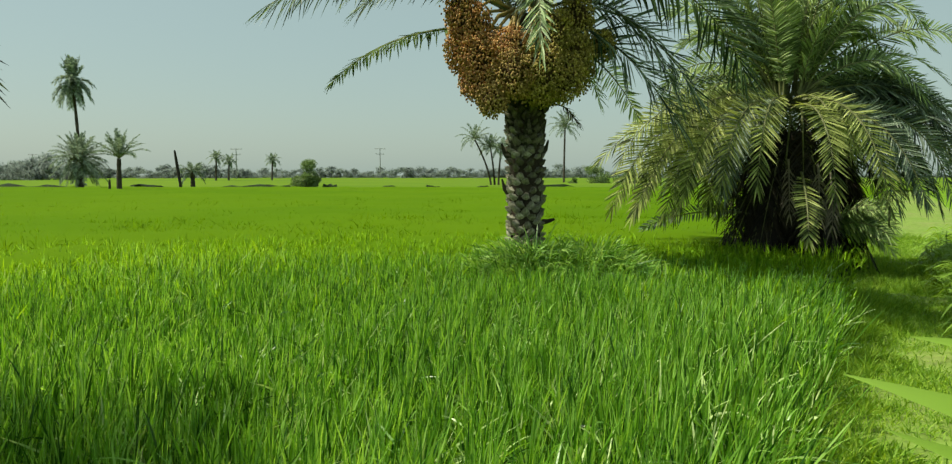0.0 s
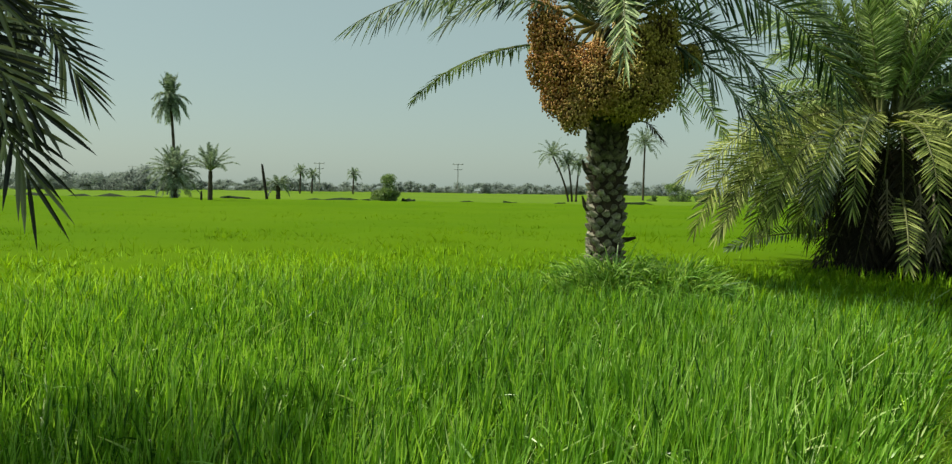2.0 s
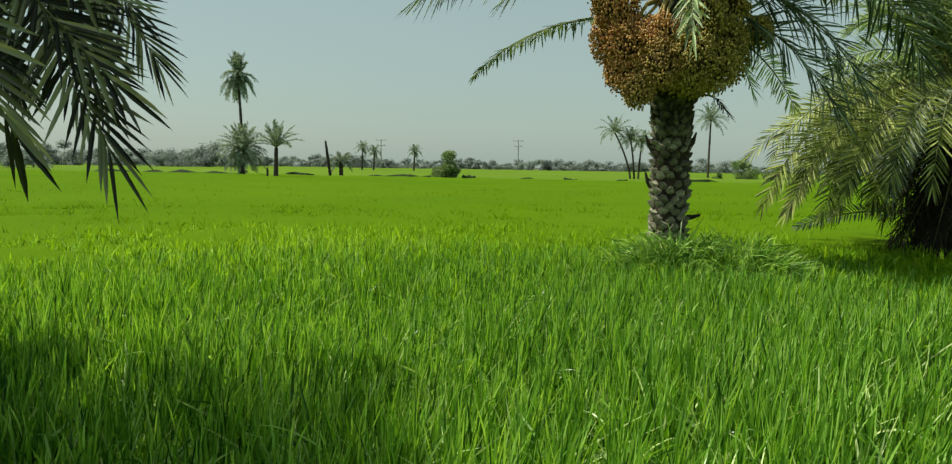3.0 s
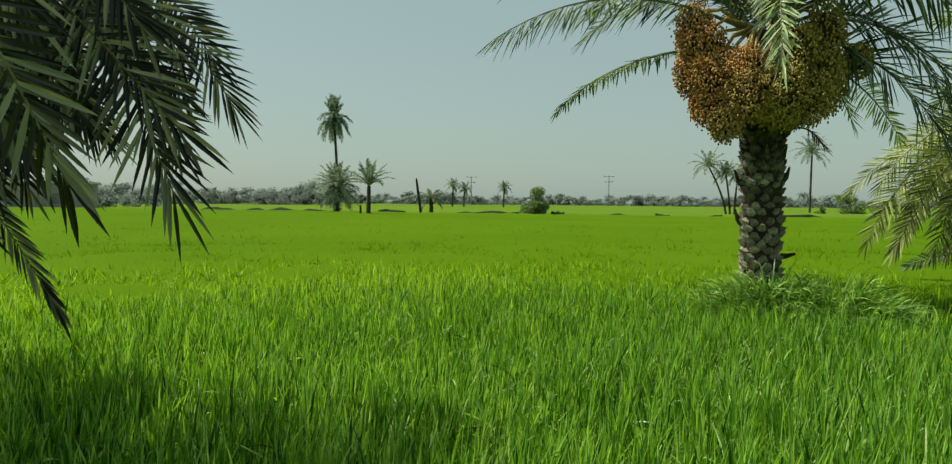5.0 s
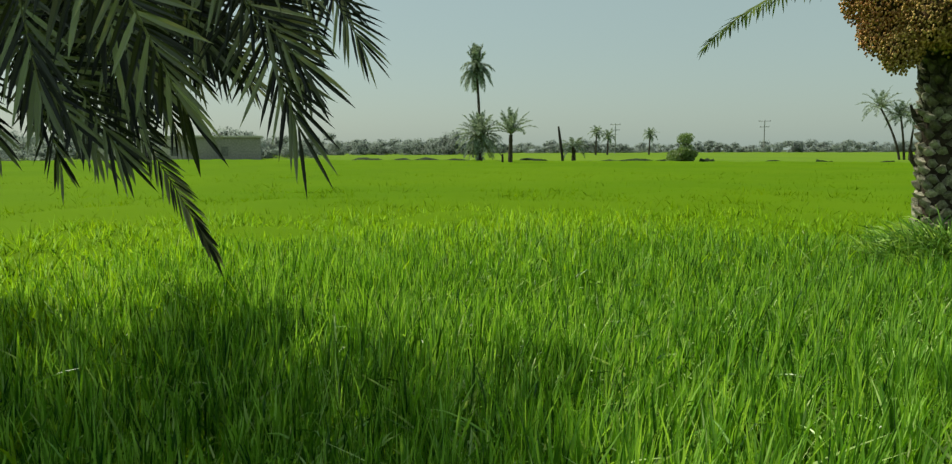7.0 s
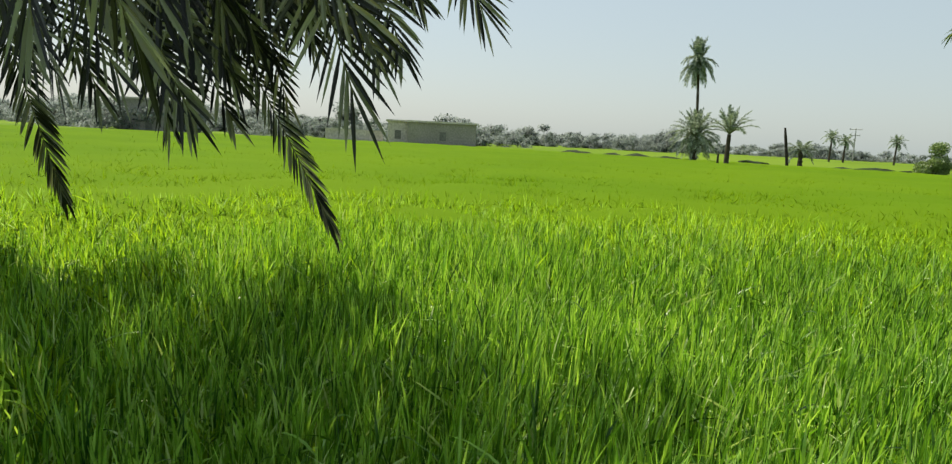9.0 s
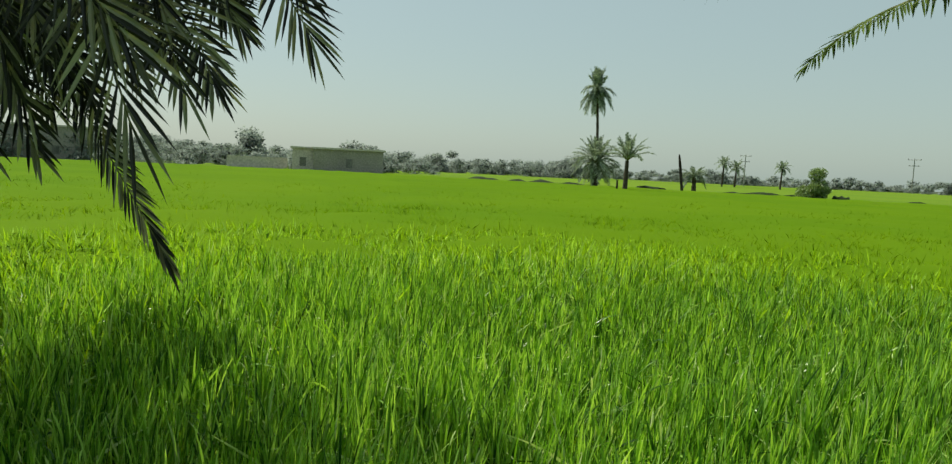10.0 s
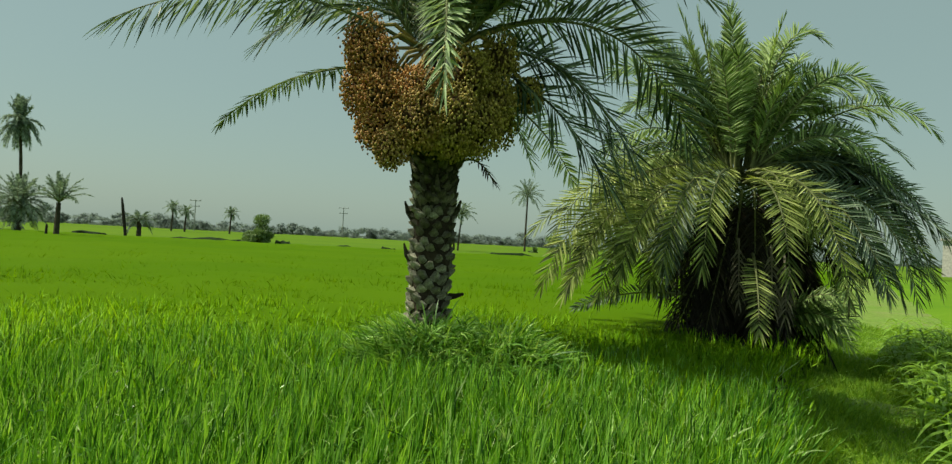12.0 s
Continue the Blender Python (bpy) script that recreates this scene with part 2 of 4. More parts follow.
def frond_mesh(name, base, tip, arch, rng, pairs=60, leaf=0.36, wide=0.026, mat=None, bare=0.12, vee=0.5, sag=0.06, thick=0.016, twist=0.0, rib=None, at=0.5, elbow=None, loose=1.0, spread=68):
    """One feather palm frond: a bowed midrib from base to tip with folded leaflets on both sides."""
    b, t = Vector(base), Vector(tip)
    c = elbow or b + (t - b) * at + Vector((0, 0, arch))
    pos = lambda s: b * (1 - s) ** 2 + c * (2 * s * (1 - s)) + t * s * s
    tan = lambda s: ((c - b) * (2 * (1 - s)) + (t - c) * (2 * s)).normalized()
    n = 14
    verts, faces = tube([pos(i / n) for i in range(n + 1)], [thick * (1 - 0.85 * i / n) for i in range(n + 1)], 5)
    index = [1] * len(faces)
    level = (t - b).cross(Vector((0, 0, 1)))
    level = level.normalized() if level.length > 1e-3 else Vector((1, 0, 0))
    for i in range(pairs):
        s = bare + (1 - bare) * (i + 0.5 * rng.random()) / pairs
        p, d = pos(s), tan(s)
        nrm = level.cross(d)
        nrm = nrm.normalized() if nrm.z > 0 else -nrm.normalized()
        across = d.cross(nrm).normalized()
        if twist:
            q = Matrix.Rotation(twist, 3, d)
            across, nrm = q @ across, q @ nrm
        grow = min(1.0, 0.45 + 2.2 * (s - bare)) * (1.0 - 0.30 * max(0.0, s - 0.6) / 0.4)
        for sgn in (-1, 1):
            if rng.random() < 0.03:
                continue
            a = radians(spread - 30 * s ** 1.5 + rng.uniform(-8, 8) * loose) * (1 - 0.8 * max(0.0, s - 0.92) / 0.08)
            rank = vee + loose * (rng.choice((-0.3, 0.05, 0.4)) + rng.uniform(-0.12, 0.12))
            way = (d * math.cos(a) + (across * (sgn * math.cos(rank)) + nrm * math.sin(rank)) * math.sin(a)).normalized()
            length = leaf * grow * rng.uniform(0.82, 1.12)
            w = wide * rng.uniform(0.8, 1.15) * (0.6 + 0.4 * grow) / 2
            side = way.cross(nrm + across * rng.uniform(-0.5, 0.5)).normalized()
            fold = side.cross(way).normalized() * (w * 0.55)
            k = len(verts)
            drop = Vector((0, 0, -sag * length / 0.36 * rng.uniform(0.5, 1.6)))
            m1 = p + way * (length * 0.35) + drop * 0.15
            m2 = p + way * (length * 0.72) + drop * 0.5
            e = p + way * length + drop
            verts += [p - side * w * 0.4, p + side * w * 0.4, m1 - side * w, m1 - fold, m1 + side * w, m2 - side * w * 0.75, m2 - fold * 0.7, m2 + side * w * 0.75, e]
            fs = [(k, k + 3, k + 2), (k, k + 1, k + 3), (k + 1, k + 4, k + 3), (k + 2, k + 3, k + 6, k + 5), (k + 3, k + 4, k + 7, k + 6), (k + 5, k + 6, k + 8), (k + 6, k + 7, k + 8)]
            faces += fs
            index += [0] * len(fs)
    return mesh_of(name, verts, faces, [mat, rib or RACHIS], index)


def trunk_mesh(name, height, r0, r1, mat, bend=(0, 0), rings=12, sides=14, rng=random, rough_=0.06):
    pts = [(bend[0] * (i / rings) ** 1.6, bend[1] * (i / rings) ** 1.6, height * i / rings) for i in range(rings + 1)]
    rad = [(r0 + (r1 - r0) * i / rings) * (1 + rough_ * rng.uniform(-1, 1)) for i in range(rings + 1)]
    v, f = tube(pts, rad, sides)
    return mesh_of(name, v, f, [mat], smooth=False)


# ---------------------------------------------------------------- ground
EDGE_P, EDGE_D = np.array((1.58, 3.29)), np.array((0.496, 0.868))
EDGE_N = np.array((0.868, -0.496))      # points from the rice to the path


def off_edge(x, y):
    return (x - EDGE_P[0]) * EDGE_N[0] + (y - EDGE_P[1]) * EDGE_N[1]


def ground_sheet():
    rr = [0, 3, 6, 10, 16, 26, 45, 80, 150, 300, 700, 1600, 3200]
    n = 64
    verts, faces = [(0, 0, 0)], []
    for r in rr[1:]:
        for k in range(n):
            a = 2 * math.pi * k / n
            verts.append((r * math.cos(a), r * math.sin(a), 0.0))
    for k in range(n):
        faces.append((0, 1 + k, 1 + (k + 1) % n))
    for i in range(len(rr) - 2):
        for k in range(n):
            q = (k + 1) % n
            faces.append((1 + i * n + k, 1 + (i + 1) * n + k, 1 + (i + 1) * n + q, 1 + i * n + q))
    ob = new("ground", mesh_of("ground", verts, faces, [MUD]))
    return tagged(ob, "wet brown earth under the green crops", "ground", kind="structure")


ground_sheet()


def path_strip():
    """The trodden path beside the rice, a little uneven."""
    verts, faces = [], []
    rng = random.Random(5)
    L, W = 220, 8
    for i in range(L + 1):
        s = -60 + 120 * i / L
        for j in range(W + 1):
            o = (-0.42, -0.20, 0.12, 0.4, 0.65, 0.9, 1.2, 1.6, 2.0)[j]
            x, y = EDGE_P + EDGE_D * s + EDGE_N * o
            verts.append((x, y, (0.34 if j else 0.02) + 0.06 * noise.noise((x * 0.9, y * 0.9, 1)) + 0.03 * noise.noise((x * 3, y * 3, 4))))
    for i in range(L):
        for j in range(W):
            a = i * (W + 1) + j
            faces.append((a, a + 1, a + W + 2, a + W + 1))
    ob = new("path", mesh_of("path", verts, faces, [SOIL], smooth=True))
    return tagged(ob, "trodden earth path with patches of short grass", "path", kind="structure")


path_strip()


def canopy(name, label, x0, x1, y0, y1, step, z, amp, mat, keep, dip=0.0):
    nx, ny = int((x1 - x0) / step), int((y1 - y0) / step)
    verts, faces = [], []
    for i in range(nx + 1):
        for j in range(ny + 1):
            x, y = x0 + step * i, y0 + step * j
            verts.append((x, y, z - dip * max(0.0, 1 - math.hypot(x, y - 2) / 18) + amp * noise.noise((x * 0.8, y * 0.8, 0)) + 0.5 * amp * noise.noise((x * 3, y * 3, 7))))
    for i in range(nx):
        for j in range(ny):
            x, y = x0 + step * (i + 0.5), y0 + step * (j + 0.5)
            if keep(x, y):
                a = i * (ny + 1) + j
                faces.append((a, a + ny + 1, a + ny + 2, a + 1))
    ob = new(name, mesh_of(name, verts, faces, [mat], smooth=True))
    return tagged(ob, label, "crop", kind="stuff")


def edge_canopy(name, label, o0, o1, step, z, amp, mat, lift, keep):
    """A crop canopy whose rows run along the path; lift(x, y, o) scales its height."""
    ns, no = int(130 / step), int((o1 - o0) / step)
    verts, faces, inside = [], [], []
    for i in range(ns + 1):
        for j in range(no + 1):
            o = o0 + step * j
            x, y = EDGE_P + EDGE_D * (-60 + step * i) + EDGE_N * o
            verts.append((x, y, lift(x, y, o) * (z + 0.05 + amp * noise.noise((x * 0.8, y * 0.8, 0)) + 0.5 * amp * noise.noise((x * 3, y * 3, 7))) - 0.05))
            inside.append(keep(x, y))
    for i in range(ns):
        for j in range(no):
            a = i * (no + 1) + j
            if inside[a] and inside[a + 1] and inside[a + no + 1]:
                faces.append((a, a + no + 1, a + no + 2, a + 1))
    return tagged(new(name, mesh_of(name, verts, faces, [mat], smooth=True)), label, "crop", kind="stuff")


def eased(v, lo, hi):
    f = min(1.0, max(0.0, (v - lo) / (hi - lo)))
    return f * f * (3 - 2 * f)


edge_canopy("rice_canopy", "dense closed canopy of bright green young rice", -80.35, -0.35, 0.5, 0.37, 0.05, RICE_FAR,
            lambda x, y, o: (0.45 + 1.33 * eased(math.hypot(x - 0.1, y - 0.6), 3.2, 6.8)) * (1 - 0.15 * eased(o, -1.2, -0.3)), lambda x, y: -70 < x and -58 < y < 54.6)
edge_canopy("side_crop_field", "yellow-green low crop beyond the path", 1.55, 70, 0.9, 0.46, 0.06, SIDE_CROP,
            lambda x, y, o: 0.55 if o < 1.6 else 1.0, lambda x, y: x < 63 and -60 < y < 54.8)
canopy("far_crop_field", "pale green crop fields beyond the rice", -330, 330, -330, 330, 6, 0.48, 0.10, FIELD_FAR, lambda x, y: y > 54 or x < -67 or x > 60 or y < -58)


def rice(name, label, count, r0, r1, tall, wide, steps, seed, mat=RICE, inside=-0.05, low=0.05, spread_most=0.75, each=5, thin=(0, 0, 1e6, 1e6), soften=0.0):
    """Rice leaves scattered between two distances from a point just before the camera, to fit its view."""
    rng = np.random.default_rng(seed)
    tillers = count // each
    r = np.sqrt(rng.uniform(r0 * r0, r1 * r1, tillers))
    a = rng.uniform(0, 2 * math.pi, tillers)
    x, y = r * np.cos(a) - 0.3, 3.0 + r * np.sin(a)
    stays = rng.uniform(0, 1, tillers) < np.interp(r, thin, (0.0, 1.0, 1.0, 0.0))   # stands mingle where they meet
    x, y, tillers = x[stays], y[stays], int(stays.sum())
    # tillers stand in hills, some 15 cm apart, several leaves on each
    hill = 0.15
    x += (np.round(x / hill) * hill - x) * 0.35
    y += (np.round(y / hill) * hill - y) * 0.35
    count = tillers * each
    grown = np.repeat(rng.normal(0, 0.035, tillers), each)
    x, y = np.repeat(x, each) + rng.normal(0, 0.006, count), np.repeat(y, each) + rng.normal(0, 0.006, count)
    ok = (off_edge(x, y) < inside + rng.uniform(-0.12, 0.05, count)) & (y < 52) & ((x - 0.48) ** 2 + (y - 7.15) ** 2 > 0.09) & (((x - 0.58) / 0.88) ** 2 + ((y - 6.16) / 0.66) ** 2 > rng.uniform(0.6, 1.1, count)) & ((x - 3.95) ** 2 + (y - 9.4) ** 2 > 0.6)
    x, y, grown = x[ok], y[ok], grown[ok]
    n = len(x)
    swell = grown + 0.05 * np.sin(x * 1.3 + 0.7 * y) * np.sin(0.9 * y - 0.4 * x) + 0.04 * np.sin(x * 3.1) * np.sin(y * 2.7)
    bent = rng.uniform(0, 1, n) < 0.11                          # some leaves have fallen over
    spread = np.where(bent, rng.uniform(0.5, 1.2, n), rng.uniform(0.05, 1.0, n) ** 1.4 * spread_most)
    turn = rng.uniform(0, 2 * math.pi, n)
    leanx, leany = spread * np.cos(turn) + 0.06, spread * np.sin(turn) - 0.02
    near_edge = np.clip(1 + (off_edge(x, y) - inside) / 0.30, 0, 1)
    leanx *= 1 - 0.5 * near_edge
    leany *= 1 - 0.5 * near_edge
    reach = near_edge * rng.uniform(0.0, 0.55, n)               # the outermost arch over the path
    leanx += EDGE_N[0] * reach
    leany += EDGE_N[1] * reach
    way = np.stack([leanx, leany, np.ones(n)], 1)
    way /= np.linalg.norm(way, axis=1, keepdims=True)
    z0 = low + (tall - 0.10 - low) * rng.uniform(0, 1, n) ** 0.42       # leaves leave the stem at all heights
    length = (tall + swell - 0.10 * near_edge - z0) * rng.uniform(0.75, 1.12, n) / np.clip(way[:, 2], 0.6, 1)
    sway = turn + rng.normal(0, 0.7, n)                          # tips lean over, each its own way
    curl = np.stack([np.cos(sway), np.sin(sway), np.zeros(n)], 1) * (length * rng.uniform(0.0, 1.0, n) ** 2 * 0.24)[:, None]
    v, f = strips(np.stack([x, y, z0], 1), way, length, wide * rng.uniform(0.7, 1.25, n), length * (rng.uniform(0.0, 0.45, n) * spread + 0.35 * reach + 0.25 * bent), rng, None, steps, curl)
    soft = None
    if soften:
        soft = np.repeat(rng.normal(0, 1 - soften, (n, 3)), len(v) // n, axis=0) + (0.0, 0.0, 1.0)
        soft /= np.linalg.norm(soft, axis=1, keepdims=True)
    return tagged(new(name, mesh_arrays(name, v, f, mat, soft)), label, "rice", kind="stuff")


RICE_LABEL = "thick stand of bright green young rice leaves"
rice("rice_plants", RICE_LABEL, 330000, 0.0, 7.0, 0.83, 0.0080, 4, 1, inside=-0.06, low=0.2, spread_most=0.30, each=6, thin=(-1, 0, 2.2, 5.0))
rice("rice_plants", "pale bent rice leaves with highlights put into their colour", 16000, 0.0, 5.5, 0.80, 0.0085, 4, 6, RICE_GLINT, inside=-0.06, low=0.35, spread_most=1.3, each=1, thin=(-1, 0, 3.0, 5.5))
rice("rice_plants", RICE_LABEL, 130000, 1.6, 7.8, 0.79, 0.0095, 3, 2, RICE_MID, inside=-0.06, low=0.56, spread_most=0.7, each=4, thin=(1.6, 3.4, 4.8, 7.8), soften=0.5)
rice("rice_plants", RICE_LABEL, 60000, 3.5, 14.0, 0.745, 0.012, 2, 5, RICE_FAR, inside=-0.06, low=0.60, spread_most=1.4, each=2, thin=(3.5, 6.0, 13, 14), soften=0.7)
rice("rice_plants", RICE_LABEL, 50000, 11.5, 26.0, 0.73, 0.016, 2, 3, RICE_FAR, low=0.60, spread_most=1.6, each=1, soften=0.7)
rice("rice_plants", RICE_LABEL, 20000, 26.0, 58.0, 0.72, 0.025, 2, 4, RICE_FAR, low=0.60, spread_most=1.6, each=1, soften=0.7)


# ---------------------------------------------------------------- main palm with the fruit
MP = Vector((0.47, 7.17, 0.0))


def boot_mesh(mat=None):
    """One cut leaf base: a blunt shield, its upper lip standing off the trunk."""
    w, h = 0.074, 0.062
    verts = [(-w, 0, -0.01), (-w * 0.4, 0, -h), (w * 0.4, 0, -h), (w, 0, -0.01), (w * 0.34, 0, h * 1.25), (-w * 0.34, 0, h * 1.25),
             (-w * 0.74, -0.022, 0.0), (-w * 0.25, -0.012, -h * 0.7), (w * 0.25, -0.012, -h * 0.7), (w * 0.74, -0.022, 0.0), (w * 0.24, -0.046, h * 1.0), (-w * 0.24, -0.046, h * 1.0), (0, -0.040, h * 0.25)]
    faces = []
    for k in range(6):
        q = (k + 1) % 6
        faces.append((k, q, 6 + q, 6 + k))
        faces.append((6 + k, 6 + q, 12))
    return mesh_of("leaf_base", verts, faces, [mat or BOOT])


def ellipsoid_points(rng, n, shell=0.8):
    v = rng.normal(size=(n, 3))
    v /= np.linalg.norm(v, axis=1, keepdims=True)
    return v * rng.uniform(shell, 1.0, n)[:, None] ** 0.6


ICO = bmesh.new()
bmesh.ops.create_icosphere(ICO, subdivisions=1, radius=1.0)
ICO_V = np.array([v.co[:] for v in ICO.verts])
ICO_F = np.array([[v.index for v in f.verts] for f in ICO.faces])
ICO.free()


def bunch(parent, top, centre, size, dates, mat, seed, label):
    """A hanging bunch of dates: a bowed stalk, a dark solid core painting the inner shade, strands and many dates."""
    rng = np.random.default_rng(seed)
    c, sz = np.array(centre), np.array(size)
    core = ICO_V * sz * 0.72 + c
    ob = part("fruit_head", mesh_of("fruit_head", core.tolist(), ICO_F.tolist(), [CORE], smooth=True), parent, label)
    m = max(8, dates // 15)                                     # dates sit along hanging strands
    turn, wide = rng.uniform(0, 2 * math.pi, m), rng.uniform(0.35, 1.0, m) ** 0.5
    end = -rng.uniform(0.75, 1.08, m) * np.sqrt(1.12 - wide * wide * 0.75)
    pick = np.arange(dates) % m
    z = 0.85 * wide[pick] ** 0.2 + (end[pick] - 0.85) * rng.uniform(0, 1, dates) ** 0.85
    ring = wide[pick] * np.sqrt(np.clip(1.06 - 0.8 * z * z, 0.12, 1))
    th = turn[pick] + 0.12 * np.sin(4 * z + turn[pick] * 3)
    p = np.stack([ring * np.cos(th), ring * np.sin(th), z], 1) + rng.normal(0, 0.075, (dates, 3))
    loose = rng.uniform(0, 1, dates) < 0.6                       # most sit all over the outside of the mass
    p[loose] = ellipsoid_points(rng, dates, 0.82)[loose] * (1 + 0.11 * rng.normal(size=(int(loose.sum()), 1)))
    p[:, :2] *= (1.0 - 0.10 * np.clip(-p[:, 2:3], 0, 1) ** 2)
    p = c + p * sz
    rad = np.stack([rng.uniform(0.0072, 0.0098, dates)] * 2 + [rng.uniform(0.010, 0.0132, dates)], 1)
    v = (p[:, None, :] + ICO_V[None] * rad[:, None, :]).reshape(-1, 3)
    f = (np.arange(dates)[:, None, None] * len(ICO_V) + ICO_F[None]).reshape(-1, 3)
    me = mesh_arrays("date_mass", v, f, mat)
    me.polygons.foreach_set("use_smooth", [True] * len(me.polygons))
    part("date_mass", me, ob)["kind"] = "stuff"
    t = Vector(top)
    head = Vector(centre) + Vector((0, 0, size[2] * 0.55))
    mid = (t + head) / 2 + Vector((0, 0, 0.10))
    sv, sf = tube([t, mid, head], [0.018, 0.016, 0.012], 6)
    part("stalk", mesh_of("stalk", sv, sf, [STALK], smooth=True), ob, "yellow fruit stalk")
    k = 140
    ends = p[:k]
    base = np.tile(np.array(head), (k, 1))
    way = ends - base
    ln = np.linalg.norm(way, axis=1)
    sv, sf = strips(base, way / ln[:, None], ln, np.full(k, 0.006), np.zeros(k), rng, None, 2)
    part("strand_mass", mesh_arrays("strand_mass", sv, sf, STALK), ob, "thin yellow fruit strands")["kind"] = "stuff"
    return ob


def main_palm():
    rng = random.Random(11)
    palm = thing("date_palm", MP, "date palm with rough trunk and hanging orange and olive fruit", "palm tree")
    tr = part("trunk", trunk_mesh("trunk", 3.05, 0.145, 0.165, BARK, (0.02, 0.0), 16, 18, rng), palm, "brown trunk clad in grey leaf bases")
    boot = boot_mesh()
    # a darker leaf base, more frequent towards the top rows
    neck_boot = boot_mesh(NECK)
    rows, per = 35, 9
    for i in range(rows):
        z = 0.10 + i * 0.063
        s = 1.0 if z < 1.75 else 1.08
        for k in range(per):
            a = 2 * math.pi * (k + 0.5 * (i % 2)) / per + rng.uniform(-0.12, 0.12)
            r = 0.138 + 0.014 * i / rows
            ob = part("leaf_base", neck_boot if rng.random() < (i - 22) / 9 else boot, tr)
            ob.matrix_basis = (pose(r * math.sin(a), -r * math.cos(a), z + rng.uniform(-0.02, 0.02), rng.uniform(-18, 10), rng.uniform(-22, 22), math.degrees(a))
                               @ Matrix.Diagonal((s * rng.uniform(0.55, 0.76), s * rng.uniform(0.8, 1.5), s * rng.uniform(0.40, 0.62), 1)))
    # ragged brown stubs where the trunk widens under the fruit
    for k in range(110):
        a = 2.399963 * k + rng.uniform(-0.2, 0.2)
        z = 1.72 + 0.70 * k / 110 + rng.uniform(-0.03, 0.03)
        flare = max(0.0, z - 1.80) + 1.6 * max(0.0, z - 2.08)
        o = Vector((math.sin(a), -math.cos(a), 0))
        b = o * 0.12 + Vector((0, 0, z))
        ln = rng.uniform(0.45, 1.0)
        v, f = tube([b, b + (o * (0.035 + 0.11 * flare) + Vector((0, 0, 0.06))) * ln, b + (o * (0.055 + 0.17 * flare) + Vector((0, 0, 0.15))) * ln], [0.036, 0.028, rng.uniform(0.007, 0.018)], 5)
        part("old_stub", mesh_of("old_stub", v, f, [STUB if k % 3 else NECK]), tr)
    v, f = tube([(0, 0, 1.95), (0, 0, 2.15), (0, 0, 2.35), (0, 0, 2.6)], [0.14, 0.155, 0.20, 0.22], 13)
    part("crown_base", mesh_of("crown_base", v, f, [STUB]), palm, "dark ragged crown base under the fruit")
    # one broken stub low on the trunk
    v, f = tube([(0.17, -0.02, 1.12), (0.22, -0.05, 1.13), (0.28, -0.06, 1.15)], [0.03, 0.022, 0.012], 5)
    part("old_stub", mesh_of("old_stub", v, f, [BARK]), tr)
    part("dead_frond", frond_mesh("dead_frond", (0.2, -0.1, 2.2), (0.47, -0.25, 2.04), 0.16, rng, 14, 0.12, 0.018, BARK, 0.4, 0.0, 0.1, 0.012), palm, "short dry brown frond")
    for z, a, ln in ((1.72, -1.45, 0.06), (1.38, -1.6, 0.05), (1.75, 1.5, 0.05)):
        o = Vector((math.sin(a), -math.cos(a), 0))
        v, f = tube([o * 0.15 + Vector((0, 0, z)), o * (0.17 + ln * 0.5) + Vector((0, 0, z + 0.06)), o * (0.17 + ln) + Vector((0, 0, z + 0.15))], [0.03, 0.022, 0.008], 5)
        part("old_stub", mesh_of("old_stub", v, f, [STUB]), tr)
    # bunches, round the crown
    for i, (x, y, z, sx, sz, n, m) in enumerate(BUNCHES):
        top = (x * 0.25, y * 0.3, 3.1)
        bunch(palm, top, (x, y, z), (sx, sx * 0.9, sz), int(n * 2.1), m, 40 + i,
              "hanging bunch of orange dates" if m is DATE_ORANGE else "hanging bunch of golden dates" if m is DATE_GOLD else "hanging bunch of olive-green dates")
    for i, (bz, tx, ty, tz, arch, at, leaf, mat, vee) in enumerate(MAIN_FRONDS):
        t = Vector((tx, ty, tz)) - MP
        d = Vector((t.x, t.y, 0)).normalized() * 0.12
        me = frond_mesh("frond", (d.x, d.y, bz), t, arch, rng, 66, leaf * 1.05, 0.021, mat, 0.14, vee, 0.05, 0.018, 0.0 if vee < 0 else rng.choice((-0.8, 0.7)) if i < 12 else 0.0, at=at)
        part("frond", me, palm)
    return palm


